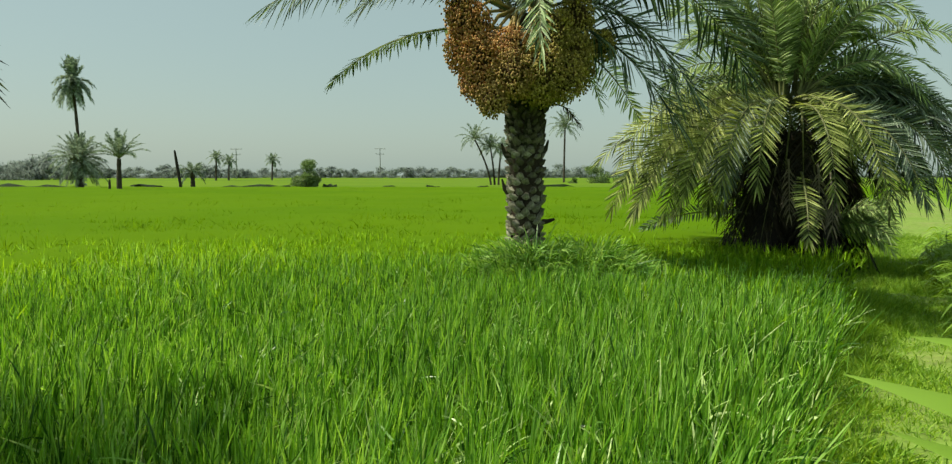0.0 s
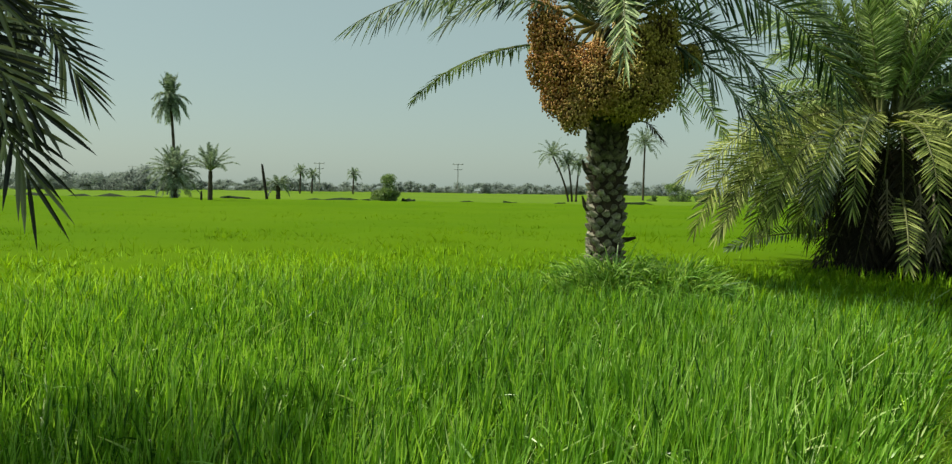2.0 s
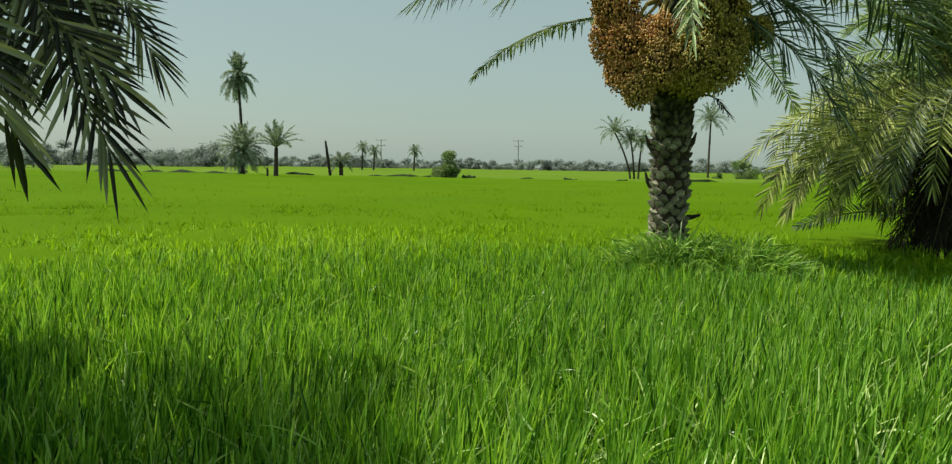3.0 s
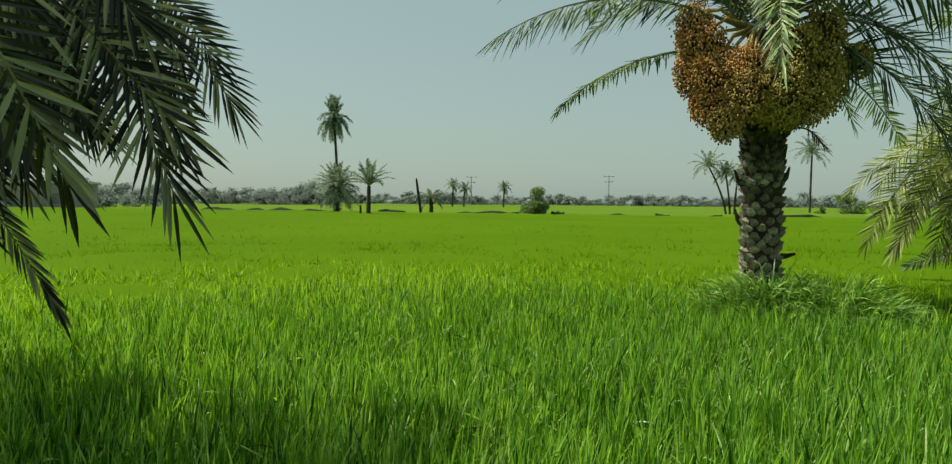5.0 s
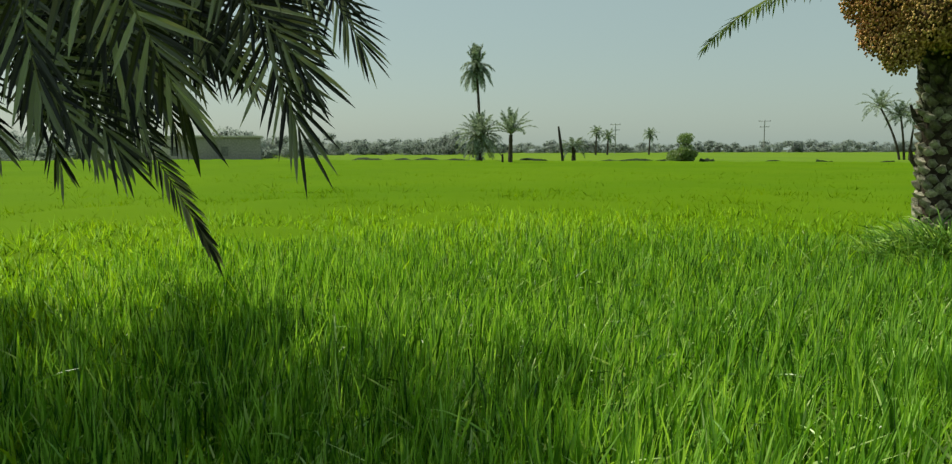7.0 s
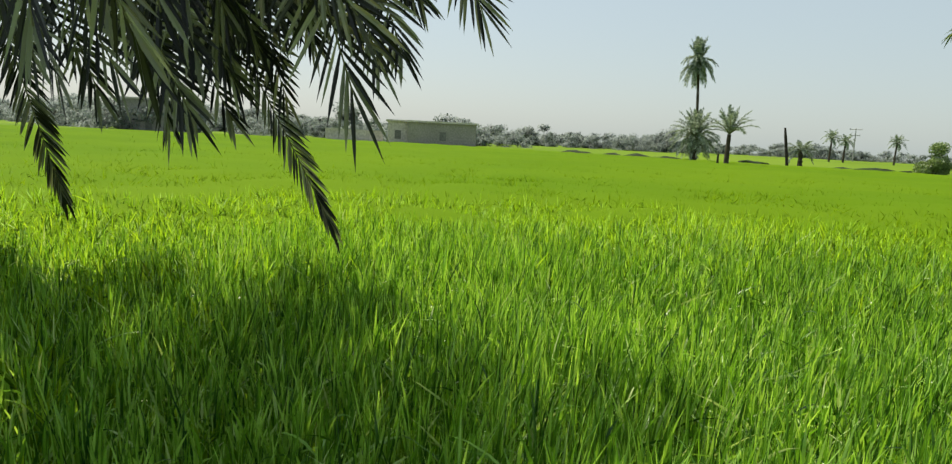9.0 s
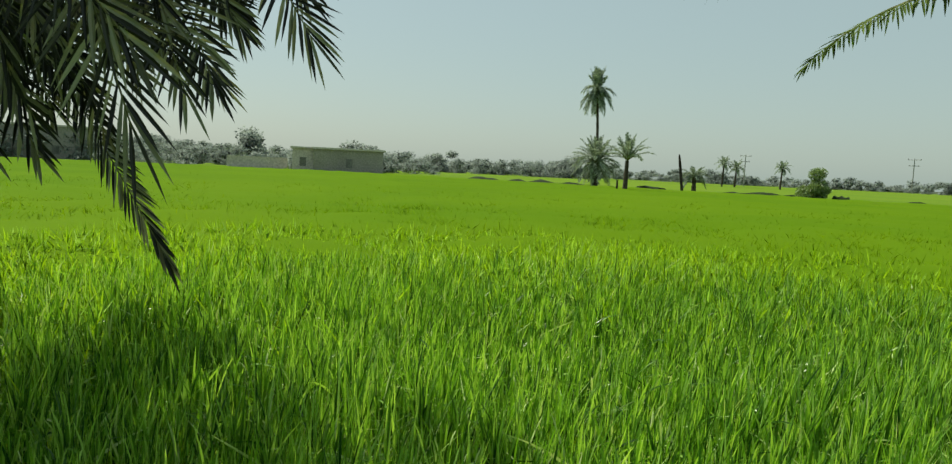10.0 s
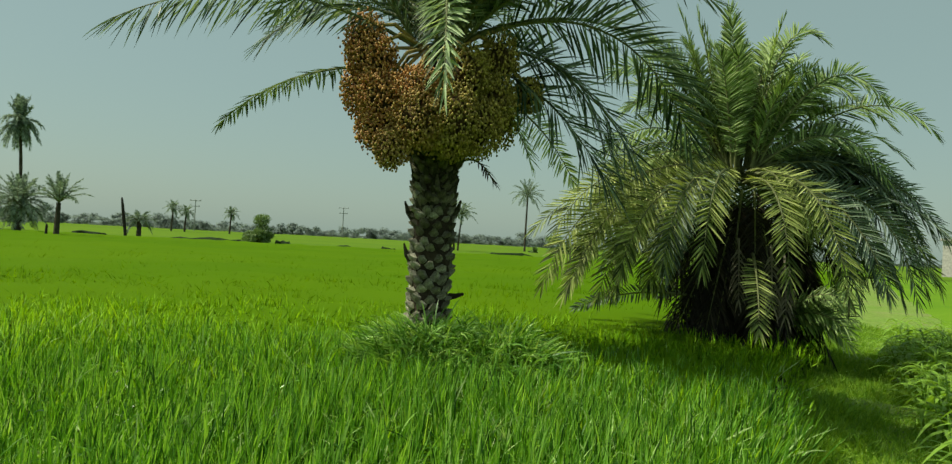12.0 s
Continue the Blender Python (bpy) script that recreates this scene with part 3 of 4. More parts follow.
BUNCHES = [  # x, y, z from the trunk's foot, half width, half height, dates, colour
    (-0.60, -0.20, 3.08, 0.16, 0.24, 520, DATE_ORANGE), (-0.52, -0.27, 2.90, 0.20, 0.24, 700, DATE_ORANGE), (-0.56, -0.24, 2.70, 0.19, 0.23, 700, DATE_ORANGE), (-0.42, -0.38, 2.60, 0.20, 0.22, 700, DATE_ORANGE),
    (-0.44, -0.38, 2.38, 0.17, 0.17, 500, DATE_ORANGE), (-0.33, -0.50, 2.24, 0.14, 0.16, 420, DATE_GOLD), (-0.16, -0.40, 2.70, 0.18, 0.18, 520, DATE_ORANGE), (-0.14, -0.48, 2.46, 0.21, 0.23, 700, DATE_GOLD),
    (0.10, -0.45, 2.50, 0.21, 0.26, 750, DATE_OLIVE), (0.31, -0.34, 2.46, 0.20, 0.24, 700, DATE_OLIVE), (0.42, -0.24, 2.66, 0.18, 0.24, 650, DATE_OLIVE), (0.20, -0.34, 2.84, 0.20, 0.24, 600, DATE_OLIVE),
    (0.46, -0.12, 3.00, 0.16, 0.26, 500, DATE_OLIVE), (0.72, -0.03, 2.78, 0.13, 0.15, 320, DATE_OLIVE), (0.10, -0.34, 2.32, 0.19, 0.14, 420, DATE_OLIVE),
    (-0.15, 0.42, 2.62, 0.27, 0.34, 500, DATE_OLIVE), (0.30, 0.40, 2.62, 0.27, 0.34, 500, DATE_OLIVE), (-0.42, 0.20, 2.66, 0.22, 0.34, 600, DATE_ORANGE), (0.50, 0.12, 2.60, 0.18, 0.25, 400, DATE_OLIVE),
]
MAIN_FRONDS = [  # height of the base, tip's place, bow, where it bows, leaflet length, leaf, V of the leaflets
    (2.95, -1.57, 8.2, 2.56, 0.48, 0.62, 0.19, PALM, -0.5), (3.05, -1.68, 6.1, 2.90, 0.64, 0.55, 0.34, PALM, -0.6), (3.25, -1.3, 8.4, 3.38, 0.6, 0.5, 0.34, PALM, 0.1),
    (3.25, 0.51, 5.95, 2.54, 1.00, 0.72, 0.25, PALM_LIGHT, 0.35), (3.3, 0.5, 6.15, 2.75, 0.9, 0.72, 0.3, PALM, 0.3), (2.95, 1.85, 7.0, 2.08, 0.60, 0.5, 0.45, PALM, 0.1), (3.1, 2.05, 7.6, 2.32, 0.95, 0.6, 0.45, PALM, 0.1), (3.05, 2.15, 7.3, 2.30, 0.80, 0.55, 0.42, PALM, 0.1),
    (3.15, 2.55, 7.2, 2.55, 1.15, 0.68, 0.46, PALM, 0.15), (3.2, 2.9, 7.9, 3.0, 0.9, 0.6, 0.44, PALM, 0.2), (2.9, 1.42, 8.6, 2.38, 0.5, 0.6, 0.22, PALM_LIGHT, 0.2),
    (2.9, 1.9, 8.8, 2.24, 0.5, 0.6, 0.22, PALM_LIGHT, 0.2), (3.3, 0.2, 8.9, 3.9, 0.8, 0.5, 0.4, PALM, 0.4), (3.3, 1.7, 6.0, 3.25, 0.8, 0.6, 0.42, PALM, 0.1),
]
# further fronds, mostly out of view, added to thicken the palm's cast shade
MAIN_FRONDS += [(3.3, 0.47 + 1.7 * math.cos(a), 7.17 + 1.7 * math.sin(a), 3.95, 0.6, 0.5, 0.42, PALM, 0.2) for a in (4.95, 5.3, 5.65)]
MAIN_FRONDS += [(3.3, 0.47 + 1.9 * math.cos(a), 7.17 + 1.9 * math.sin(a), 3.9 + 0.3 * math.sin(3 * a), 0.5, 0.5, 0.40, PALM, 0.5) for a in (0.3, 1.2, 2.2, 3.2, 4.4, 5.5)]
MAIN_FRONDS += [(3.0, 0.47 + 0.75 * math.cos(a), 7.17 + 0.75 * math.sin(a), 4.0 + 0.3 * math.sin(5 * a), 0.1, 0.5, 0.36, PALM, 0.3) for a in (0.6, 2.1, 3.3, 4.5, 5.6)]
MAIN_FRONDS += [(3.25, 0.47 + 2.3 * math.cos(a), 7.17 + 2.3 * math.sin(a), 3.75, 0.8, 0.5, 0.40, PALM, 0.2) for a in (-0.6, 0.1, 1.5, 2.4, 3.0)]
MAIN_FRONDS += [(3.1, 0.47 + 1.05 * math.cos(a), 7.17 + 1.05 * math.sin(a), 3.85 + 0.25 * math.sin(7 * a), 0.35, 0.5, 0.42, PALM, 0.3) for a in (0.0, 0.5, 1.0, 1.6, 2.5, 5.0, 5.5, 6.0)]
MAIN_FRONDS += [(3.2, 0.47 + 0.6 * math.cos(a), 7.17 + 0.6 * math.sin(a), 4.15 + 0.15 * math.sin(5 * a), 0.15, 0.5, 0.44, PALM, 0.3) for a in (-1.0, -0.5, 0.0, 0.5, 1.0, 1.5, 2.0)]
main_palm()


# ---------------------------------------------------------------- low bushy palm beside the path
BUSHY_UPPER = [  # end of the midrib from the palm's foot, where and how far it bows, leaf
    (-0.37, -0.20, 4.26, 0.50, 0.10, PALM_YOUNG), (-0.65, 0.00, 4.24, 0.45, 0.10, PALM_YOUNG), (0.66, -0.20, 4.02, 0.25, 1.50, PALM_YOUNG),
    (1.44, -0.20, 3.34, 0.55, 1.30, PALM_YOUNG), (2.15, 0.00, 3.09, 0.62, 1.00, PALM_YOUNG), (1.40, -0.30, 2.51, 0.66, 0.85, PALM_YOUNG),
    (-1.61, 0.00, 2.65, 0.60, 0.70, PALM_YOUNG), (-1.54, 0.20, 3.58, 0.58, 0.85, PALM_YOUNG), (1.05, 0.45, 3.75, 0.45, 0.90, PALM_YOUNG),
    (-1.10, 0.10, 3.95, 0.45, 0.60, PALM_YOUNG), (0.20, -0.25, 4.15, 0.40, 0.50, PALM_YOUNG),
]
# left and front in pale leaf, right in darker: sun and shade by colour
BUSHY_LOWER = [
    (2.13, -0.30, 1.86, 0.68, 0.90, PALM), (1.63, -0.60, 1.17, 0.85, 1.30, PALM), (1.14, -0.90, 1.23, 0.72, 0.95, PALM), (0.50, -1.30, 1.17, 0.78, 1.20, PALM_PALE),
    (-0.19, -1.50, 1.30, 0.84, 1.10, PALM_PALE), (-1.02, -1.50, 1.42, 0.84, 1.10, PALM_PALE), (-1.33, -1.30, 1.43, 0.80, 1.05, PALM_PALE),
    (-2.29, -0.20, 1.14, 0.77, 1.20, PALM_PALE), (-2.08, -0.60, 1.14, 0.70, 1.15, PALM_PALE), (-1.83, -0.90, 1.09, 0.76, 1.15, PALM_PALE),
    (-1.70, -1.20, 1.35, 0.80, 0.90, PALM_PALE), (-2.10, 0.30, 1.75, 0.70, 0.90, PALM_PALE), (-1.95, -0.45, 1.55, 0.70, 0.95, PALM_PALE),
    (2.00, 0.10, 2.30, 0.66, 0.85, PALM), (1.85, 0.30, 1.45, 0.75, 1.10, PALM),
]


def bushy_palm():
    rng = random.Random(23)
    palm = thing("bushy_date_palm", (3.95, 9.3, 0), "low bushy date palm with pale arching fronds to the ground", "palm tree")
    for x, y, h, bx in ((0, 0, 2.1, 0.05), (0.36, 0.12, 1.5, -0.1), (-0.32, 0.15, 1.55, 0.1)):
        t = part("trunk", trunk_mesh("trunk", h, 0.24, 0.20, BARK, (bx, 0), 10, 12, rng, 0.14), palm, "dark shaggy trunk")
        t.location = (x, y, 0)

    def frond(tip, at, arch, mat, base=None, pairs=58, leaf=0.27, wide=0.020, loose=0.55, turn=1.0):
        t = Vector(tip)
        a = math.atan2(t.y, t.x)
        b = base or Vector((-0.10 + 0.14 * math.cos(a), 0.14 * math.sin(a), 2.35 + 0.05 * t.z + rng.uniform(-0.06, 0.06)))
        face = turn * math.copysign(min(1.0, abs(t.x + 0.1) * 0.8), t.x + 0.1)  # blades twisted to show their faces to the camera
        part("frond", frond_mesh("frond", b, t, arch, rng, pairs, leaf, wide, mat, 0.12, 0.15, 0.04, 0.016, face, at=at, loose=loose), palm)

    for *tip, at, arch, mat in BUSHY_UPPER + BUSHY_LOWER:
        frond(tip, at, arch, mat)
        for k in range(0 if tip[1] < -1.0 else 2):              # and others close behind, a little shorter
            near = Vector(tip) * rng.uniform(0.86, 0.97) + Vector((rng.uniform(-0.3, 0.3), rng.uniform(0.1, 0.6), rng.uniform(0.0, 0.25)))
            frond(near, at * rng.uniform(0.85, 1.05), arch * rng.uniform(0.75, 1.05), mat, turn=rng.uniform(0.3, 1.0))
    for i in range(56):                                         # the far half of the crown
        a = rng.uniform(0.15, math.pi - 0.15)
        up = rng.random()
        r = rng.uniform(1.6, 2.3) * (1 - 0.6 * up)
        frond((r * math.cos(a), r * math.sin(a) + 0.1, 1.2 + 2.9 * up), rng.uniform(0.5, 0.75), rng.uniform(0.8, 1.2) * (1.1 - 0.8 * up), PALM_YOUNG if up > 0.4 else PALM, pairs=52, turn=rng.uniform(-0.6, 0.8))
    for i in range(50):                                         # the heavy side over the path, its shade mostly given by the darker leaf
        a = rng.uniform(-0.28, 0.8)
        r = rng.uniform(1.3, 2.25) if i < 38 else rng.uniform(1.8, 2.4)
        frond((r * math.cos(a), r * math.sin(a), rng.uniform(1.15, 2.2) if i < 38 else rng.uniform(1.1, 1.6)), rng.uniform(0.62, 0.8), rng.uniform(0.8, 1.2), PALM if i % 5 else PALM_PALE, turn=rng.uniform(0.2, 1.0))
    for i in range(16):                                         # under the sunlit side
        a = rng.uniform(2.5, 3.9)
        r = rng.uniform(1.1, 1.8)
        frond((r * math.cos(a), r * math.sin(a), rng.uniform(1.15, 1.7)), rng.uniform(0.62, 0.8), rng.uniform(0.7, 1.0), PALM if i % 3 else PALM_PALE, turn=rng.uniform(0.2, 1.0))
    for i in range(12):                                         # upright heart
        a = rng.uniform(0, 2 * math.pi)
        frond((0.8 * math.cos(a) - 0.1, 0.5 * math.sin(a) + 0.1, rng.uniform(3.3, 4.1)), 0.4, 0.3, PALM_YOUNG, turn=rng.uniform(-0.8, 0.8))
    for i in range(5):                                          # short ones at the top of the hollow
        a = rng.uniform(3.6, 5.8)
        r = rng.uniform(0.7, 1.0)
        frond((r * math.cos(a) - 0.1, r * math.sin(a), rng.uniform(1.75, 2.1)), 0.75, rng.uniform(0.5, 0.7), PALM_PALE, leaf=0.22, pairs=44)
    frond((-0.46, -1.50, 0.87), 0.8, 0.35, PALM_PALE, Vector((-0.12, -0.5, 1.6)), 30, 0.20, 0.024, 0.3)   # one hangs before the stems
    frond((-2.00, -0.60, 0.95), 0.55, 0.20, PALM, Vector((-0.60, -0.2, 1.1)), 40, 0.14)                    # one lies low over the rice
    for tip in ((0.73, -0.90, 0.88), (0.79, -0.80, 1.11), (1.0, -0.5, 0.95), (0.6, -1.0, 1.2), (1.1, -0.2, 0.8), (0.85, -0.75, 0.7)):
        frond(tip, 0.5, 0.3, PALM_YOUNG, Vector((0.25, -0.3, 0.85)), 34, 0.22, 0.020)                       # young ones low beside the stems
    for i in range(110):                                        # dead ones hang round the stems, their near-black colour painting the hollow's shade
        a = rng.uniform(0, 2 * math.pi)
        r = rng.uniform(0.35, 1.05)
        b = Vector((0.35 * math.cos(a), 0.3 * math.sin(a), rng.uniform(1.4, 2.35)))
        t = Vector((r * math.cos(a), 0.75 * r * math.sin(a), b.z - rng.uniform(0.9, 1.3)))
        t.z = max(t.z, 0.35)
        part("dead_frond", frond_mesh("dead_frond", b, t, 0.15, rng, 26, 0.26, 0.024, PALM_DRY, 0.1, 0.1, 0.2, 0.015), palm, "dead frond hanging on the stem, coloured for the shade of the hollow")
    for x, top in ((-0.30, 1.75), (0.05, 1.7), (0.2, 1.6)):     # pale dry strips hang in the hollow
        part("dead_frond", frond_mesh("dead_frond", (x, -0.55, top), (x - 0.05, -0.75, top - 0.65), 0.1, rng, 12, 0.14, 0.02, DRY_STRIP, 0.2, 0.1, 0.3, 0.014, rib=DRY_STRIP), palm, "pale dry frond hanging in the hollow")


bushy_palm()


# ---------------------------------------------------------------- palm whose fronds hang in from the side
LP = Vector((-4.75, 1.75, 0.0))
LEFT_FRONDS = [  # end of the midrib, a place further up it, leaflet length, turn of its face, leaflet pairs
    ((-1.23, 1.45, 1.60), (-1.27, 1.36, 1.83), 0.20, 1.10, 120), ((-1.45, 2.06, 1.77), (-1.66, 1.90, 2.09), 0.26, 1.00, 112),
    ((-1.49, 2.08, 1.58), (-1.57, 2.04, 1.85), 0.29, 1.15, 112), ((-1.93, 2.98, 1.97), (-2.07, 2.86, 2.30), 0.27, 1.05, 112),
    ((-2.89, 2.97, 1.03), (-3.04, 2.68, 1.68), 0.22, 0.70, 170), ((-2.09, 1.92, 1.50), (-2.19, 1.88, 1.68), 0.26, 1.00, 112),
    ((-3.96, 2.10, 1.08), (-3.85, 1.85, 1.79), 0.22, 0.70, 170), ((-2.68, 3.09, 1.84), (-2.81, 2.95, 2.14), 0.25, 1.00, 112),
    ((-1.62, 1.38, 1.66), (-1.65, 1.37, 1.86), 0.24, 1.05, 112),
]
MORE_FRONDS = [  # ends of the others that hang behind and between
    (-1.69, 1.73, 2.01), (-2.02, 2.14, 1.99), (-1.85, 2.55, 2.10), (-2.21, 2.09, 1.89), (-1.41, 1.87, 2.02), (-2.52, 2.37, 1.74),
    (-1.44, 1.57, 1.97), (-2.25, 1.90, 1.61), (-1.99, 1.98, 1.80), (-2.39, 2.32, 1.75), (-2.52, 2.67, 1.94), (-1.50, 1.59, 1.71),
    (-1.34, 1.46, 1.67), (-1.76, 1.98, 1.83), (-2.06, 2.30, 1.88), (-1.97, 1.41, 1.75), (-1.80, 2.33, 1.94), (-1.90, 2.65, 1.95),
    (-1.92, 1.65, 1.60), (-2.56, 2.22, 1.69), (-2.79, 2.44, 1.67), (-2.39, 2.70, 1.88), (-2.34, 2.20, 1.61), (-2.56, 2.65, 1.83),
    (-2.34, 2.96, 2.08), (-1.74, 2.03, 1.78), (-2.23, 2.88, 2.03), (-1.94, 1.87, 1.67), (-1.96, 2.05, 1.77), (-1.57, 1.68, 1.76),
    (-2.27, 2.10, 1.74), (-2.46, 2.40, 1.74), (-2.23, 2.38, 1.87),
]
LOW_FRONDS = [  # ends of those that hang lower, nearer the stem
    (-2.48, 2.10, 1.52), (-2.58, 2.30, 1.50), (-2.43, 2.01, 1.62), (-2.54, 2.51, 1.60), (-2.75, 2.13, 1.45), (-2.67, 1.85, 1.56),
    (-2.62, 1.71, 1.60), (-2.55, 1.62, 1.66), (-2.78, 1.84, 1.68),
]


def left_palm():
    rng = random.Random(31)
    palm = thing("overhanging_date_palm", LP, "date palm with dark shaded fronds hanging over the rice", "palm tree")
    tr = part("trunk", trunk_mesh("trunk", 3.5, 0.2, 0.22, BARK, (0, 0), 14, 16, rng), palm, "brown trunk clad in leaf bases")
    boot = boot_mesh()
    for i in range(27):
        for k in range(8):
            a = 2 * math.pi * (k + 0.5 * (i % 2)) / 8
            ob = part("leaf_base", boot, tr)
            ob.matrix_basis = pose(0.19 * math.sin(a), -0.19 * math.cos(a), 0.1 + 0.115 * i, rng.uniform(-8, 6), rng.uniform(-6, 6), math.degrees(a)) @ Matrix.Diagonal((1.1, 1, 1.05, 1))
    kin = random.Random(37)
    family = list(LEFT_FRONDS)
    for tip in MORE_FRONDS + LOW_FRONDS:
        above = Vector(tip) + Vector((kin.uniform(-0.2, -0.05), kin.uniform(-0.15, 0.0), 0.28))
        family.append((tip, above, 0.21, kin.uniform(0.7, 1.4), 110))
    for tip, above, leaf, face, pairs in LEFT_FRONDS + LEFT_FRONDS[2:4]:    # and some above them
        if tip[2] > 1.2 and tip[0] > -2.4:
            shift = Vector((kin.uniform(-0.8, -0.1), kin.uniform(-0.05, 0.45), kin.uniform(0.1, 0.5)))
            family.append((Vector(tip) + shift, Vector(above) + shift, 0.22, face * kin.uniform(0.6, 1.1), 110))
    for i, (tip, above, leaf, face, pairs) in enumerate(family):
        t, up = Vector(tip) - LP, (Vector(above) - Vector(tip)).normalized()
        c = t + up * ((3.15 + 0.3 * kin.random() - t.z) / max(0.5, up.z))
        d = Vector((t.x, t.y, 0)).normalized() * 0.15
        b = Vector((d.x, d.y, 3.5 + 0.008 * i))
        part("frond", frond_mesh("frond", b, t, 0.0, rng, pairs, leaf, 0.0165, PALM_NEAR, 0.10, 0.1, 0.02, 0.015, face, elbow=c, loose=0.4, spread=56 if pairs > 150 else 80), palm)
    for i in range(18):                                         # the rest of the crown, unseen, spread to shape the shade on the rice
        a = radians(70 + 315 * i / 18) + rng.uniform(-0.1, 0.1)
        el = (0, 25, 8, 50)[i % 4] + rng.uniform(-5, 5)
        r = (1.45 if math.sin(a) > 0.25 else 2.3) * math.cos(radians(el))
        t = Vector((r * math.cos(a), r * math.sin(a), 3.7 + 1.6 * math.sin(radians(el)) - 0.6))
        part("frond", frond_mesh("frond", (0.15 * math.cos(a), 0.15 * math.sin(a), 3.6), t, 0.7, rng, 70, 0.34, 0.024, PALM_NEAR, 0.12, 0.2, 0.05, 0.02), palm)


left_palm()


# ---------------------------------------------------------------- grass and weeds near by
def tuft(at, radius, count, tall, seed, label):
    """A mound of short arching grass blades that leave it on all sides."""
    rng = np.random.default_rng(seed)
    r, a = np.sqrt(rng.uniform(0.0, 1, count)), rng.uniform(0, 2 * math.pi, count)
    mound = 0.60 + 0.26 * (1 - r * r) + rng.uniform(-0.16, 0.04, count)
    base = np.stack([at[0] + radius * r * np.cos(a), at[1] + 0.75 * radius * r * np.sin(a), mound], 1)
    out = a + rng.normal(0, 0.9, count)
    sp = rng.uniform(0.2, 1.4, count)
    way = np.stack([np.cos(out) * sp, np.sin(out) * sp, np.ones(count)], 1)
    way /= np.linalg.norm(way, axis=1, keepdims=True)
    ln = tall * rng.uniform(0.6, 1.2, count)
    v, f = strips(base, way, ln, rng.uniform(0.008, 0.014, count), ln * rng.uniform(0.3, 0.8, count), rng, None, 4)
    return tagged(new("grass_tuft", mesh_arrays("grass_tuft", v, f, TUFT)), label, "grass", kind="stuff")


tuft((0.50, 6.45), 0.56, 3600, 0.44, 71, "pale arching grass round the foot of the palm")
tuft((0.98, 6.35), 0.52, 3000, 0.42, 72, "pale arching grass beside the palm")


def path_grass():
    rng = np.random.default_rng(77)
    n = 88000
    s, o = rng.uniform(-1.5, 13, n), rng.uniform(-0.30, 1.5, n)
    x, y = EDGE_P[0] + EDGE_D[0] * s + EDGE_N[0] * o, EDGE_P[1] + EDGE_D[1] * s + EDGE_N[1] * o
    bare = np.sin(x * 2.1 + 1.0) * np.sin(y * 1.7) + 0.5 * np.sin(x * 5.3) * np.sin(y * 4.7 + 2)
    ok = (bare < 0.45) | (rng.uniform(0, 1, n) < 0.25)
    x, y, o = x[ok], y[ok], o[ok]
    n = len(x)
    way = np.stack([rng.normal(0, 0.45, n), rng.normal(0, 0.45, n), np.ones(n)], 1)
    way /= np.linalg.norm(way, axis=1, keepdims=True)
    clump = np.clip(np.sin(x * 3.3 + 2.0) * np.sin(y * 2.9 + 0.6) - 0.35, 0, 1)
    ln = rng.uniform(0.04, 0.12, n) * (1 + 1.2 * (o > 0.85) + 0.9 * (o < 0.12) + 2.2 * clump)
    v, f = strips(np.stack([x, y, np.where(o < -0.18, 0.28, 0.33)], 1), way, ln, rng.uniform(0.005, 0.010, n), ln * 0.3, rng, None, 2)
    tagged(new("path_grass", mesh_arrays("path_grass", v, f, SHORT_GRASS)), "short yellow-green grass growing over the path", "grass", kind="stuff")


path_grass()


def broad_leaf(p, way, length, width, droop, rng, rows=7, turn=0.0):
    """One long broad leaf with a channelled midrib."""
    w = Vector(way).normalized()
    side = Matrix.Rotation(turn, 3, w) @ w.cross(Vector((0, 0, 1))).normalized()
    lift = side.cross(w)
    verts, faces = [], []
    for i in range(rows + 1):
        f = i / rows
        c = Vector(p) + w * (length * f) - Vector((0, 0, droop * f * f))
        h = width / 2 * math.sin(math.pi * min(1, 0.12 + 0.88 * f) ** 0.75) if i < rows else 0.001
        up = lift * (h * 0.3)
        verts += [c - side * h + up, c, c + side * h + up]
    for i in range(rows):
        a = 3 * i
        faces += [(a, a + 1, a + 4, a + 3), (a + 1, a + 2, a + 5, a + 4)]
    return verts, faces


def broad_weed(at, tall, leaves, seed, leaf=0.55, wide=0.05):
    rng = random.Random(seed)
    plant = thing("sorghum_plant", at, "leafy green fodder plant with long broad leaves", "plant", "fodder plants by the path")
    bend = (rng.uniform(-0.1, 0.1), rng.uniform(-0.1, 0.1))
    v, f = tube([(bend[0] * k * k / 9, bend[1] * k * k / 9, tall * k / 3) for k in range(4)], [0.011, 0.010, 0.008, 0.005], 6)
    part("stalk", mesh_of("stalk", v, f, [WEED], smooth=True), plant)
    for i in range(leaves):
        h = tall * (0.2 + 0.8 * i / leaves)
        a = 2.6 * i + rng.uniform(-0.5, 0.5)
        v, f = broad_leaf((bend[0] * (h / tall) ** 2, bend[1] * (h / tall) ** 2, h), (math.cos(a), math.sin(a), rng.uniform(0.5, 1.0)), leaf * rng.uniform(0.7, 1.1), wide * rng.uniform(0.8, 1.2), leaf * rng.uniform(0.4, 0.9), rng)
        part("leaf", mesh_of("leaf", v, f, [WEED], smooth=True), plant)
    return plant


weeds = random.Random(91)
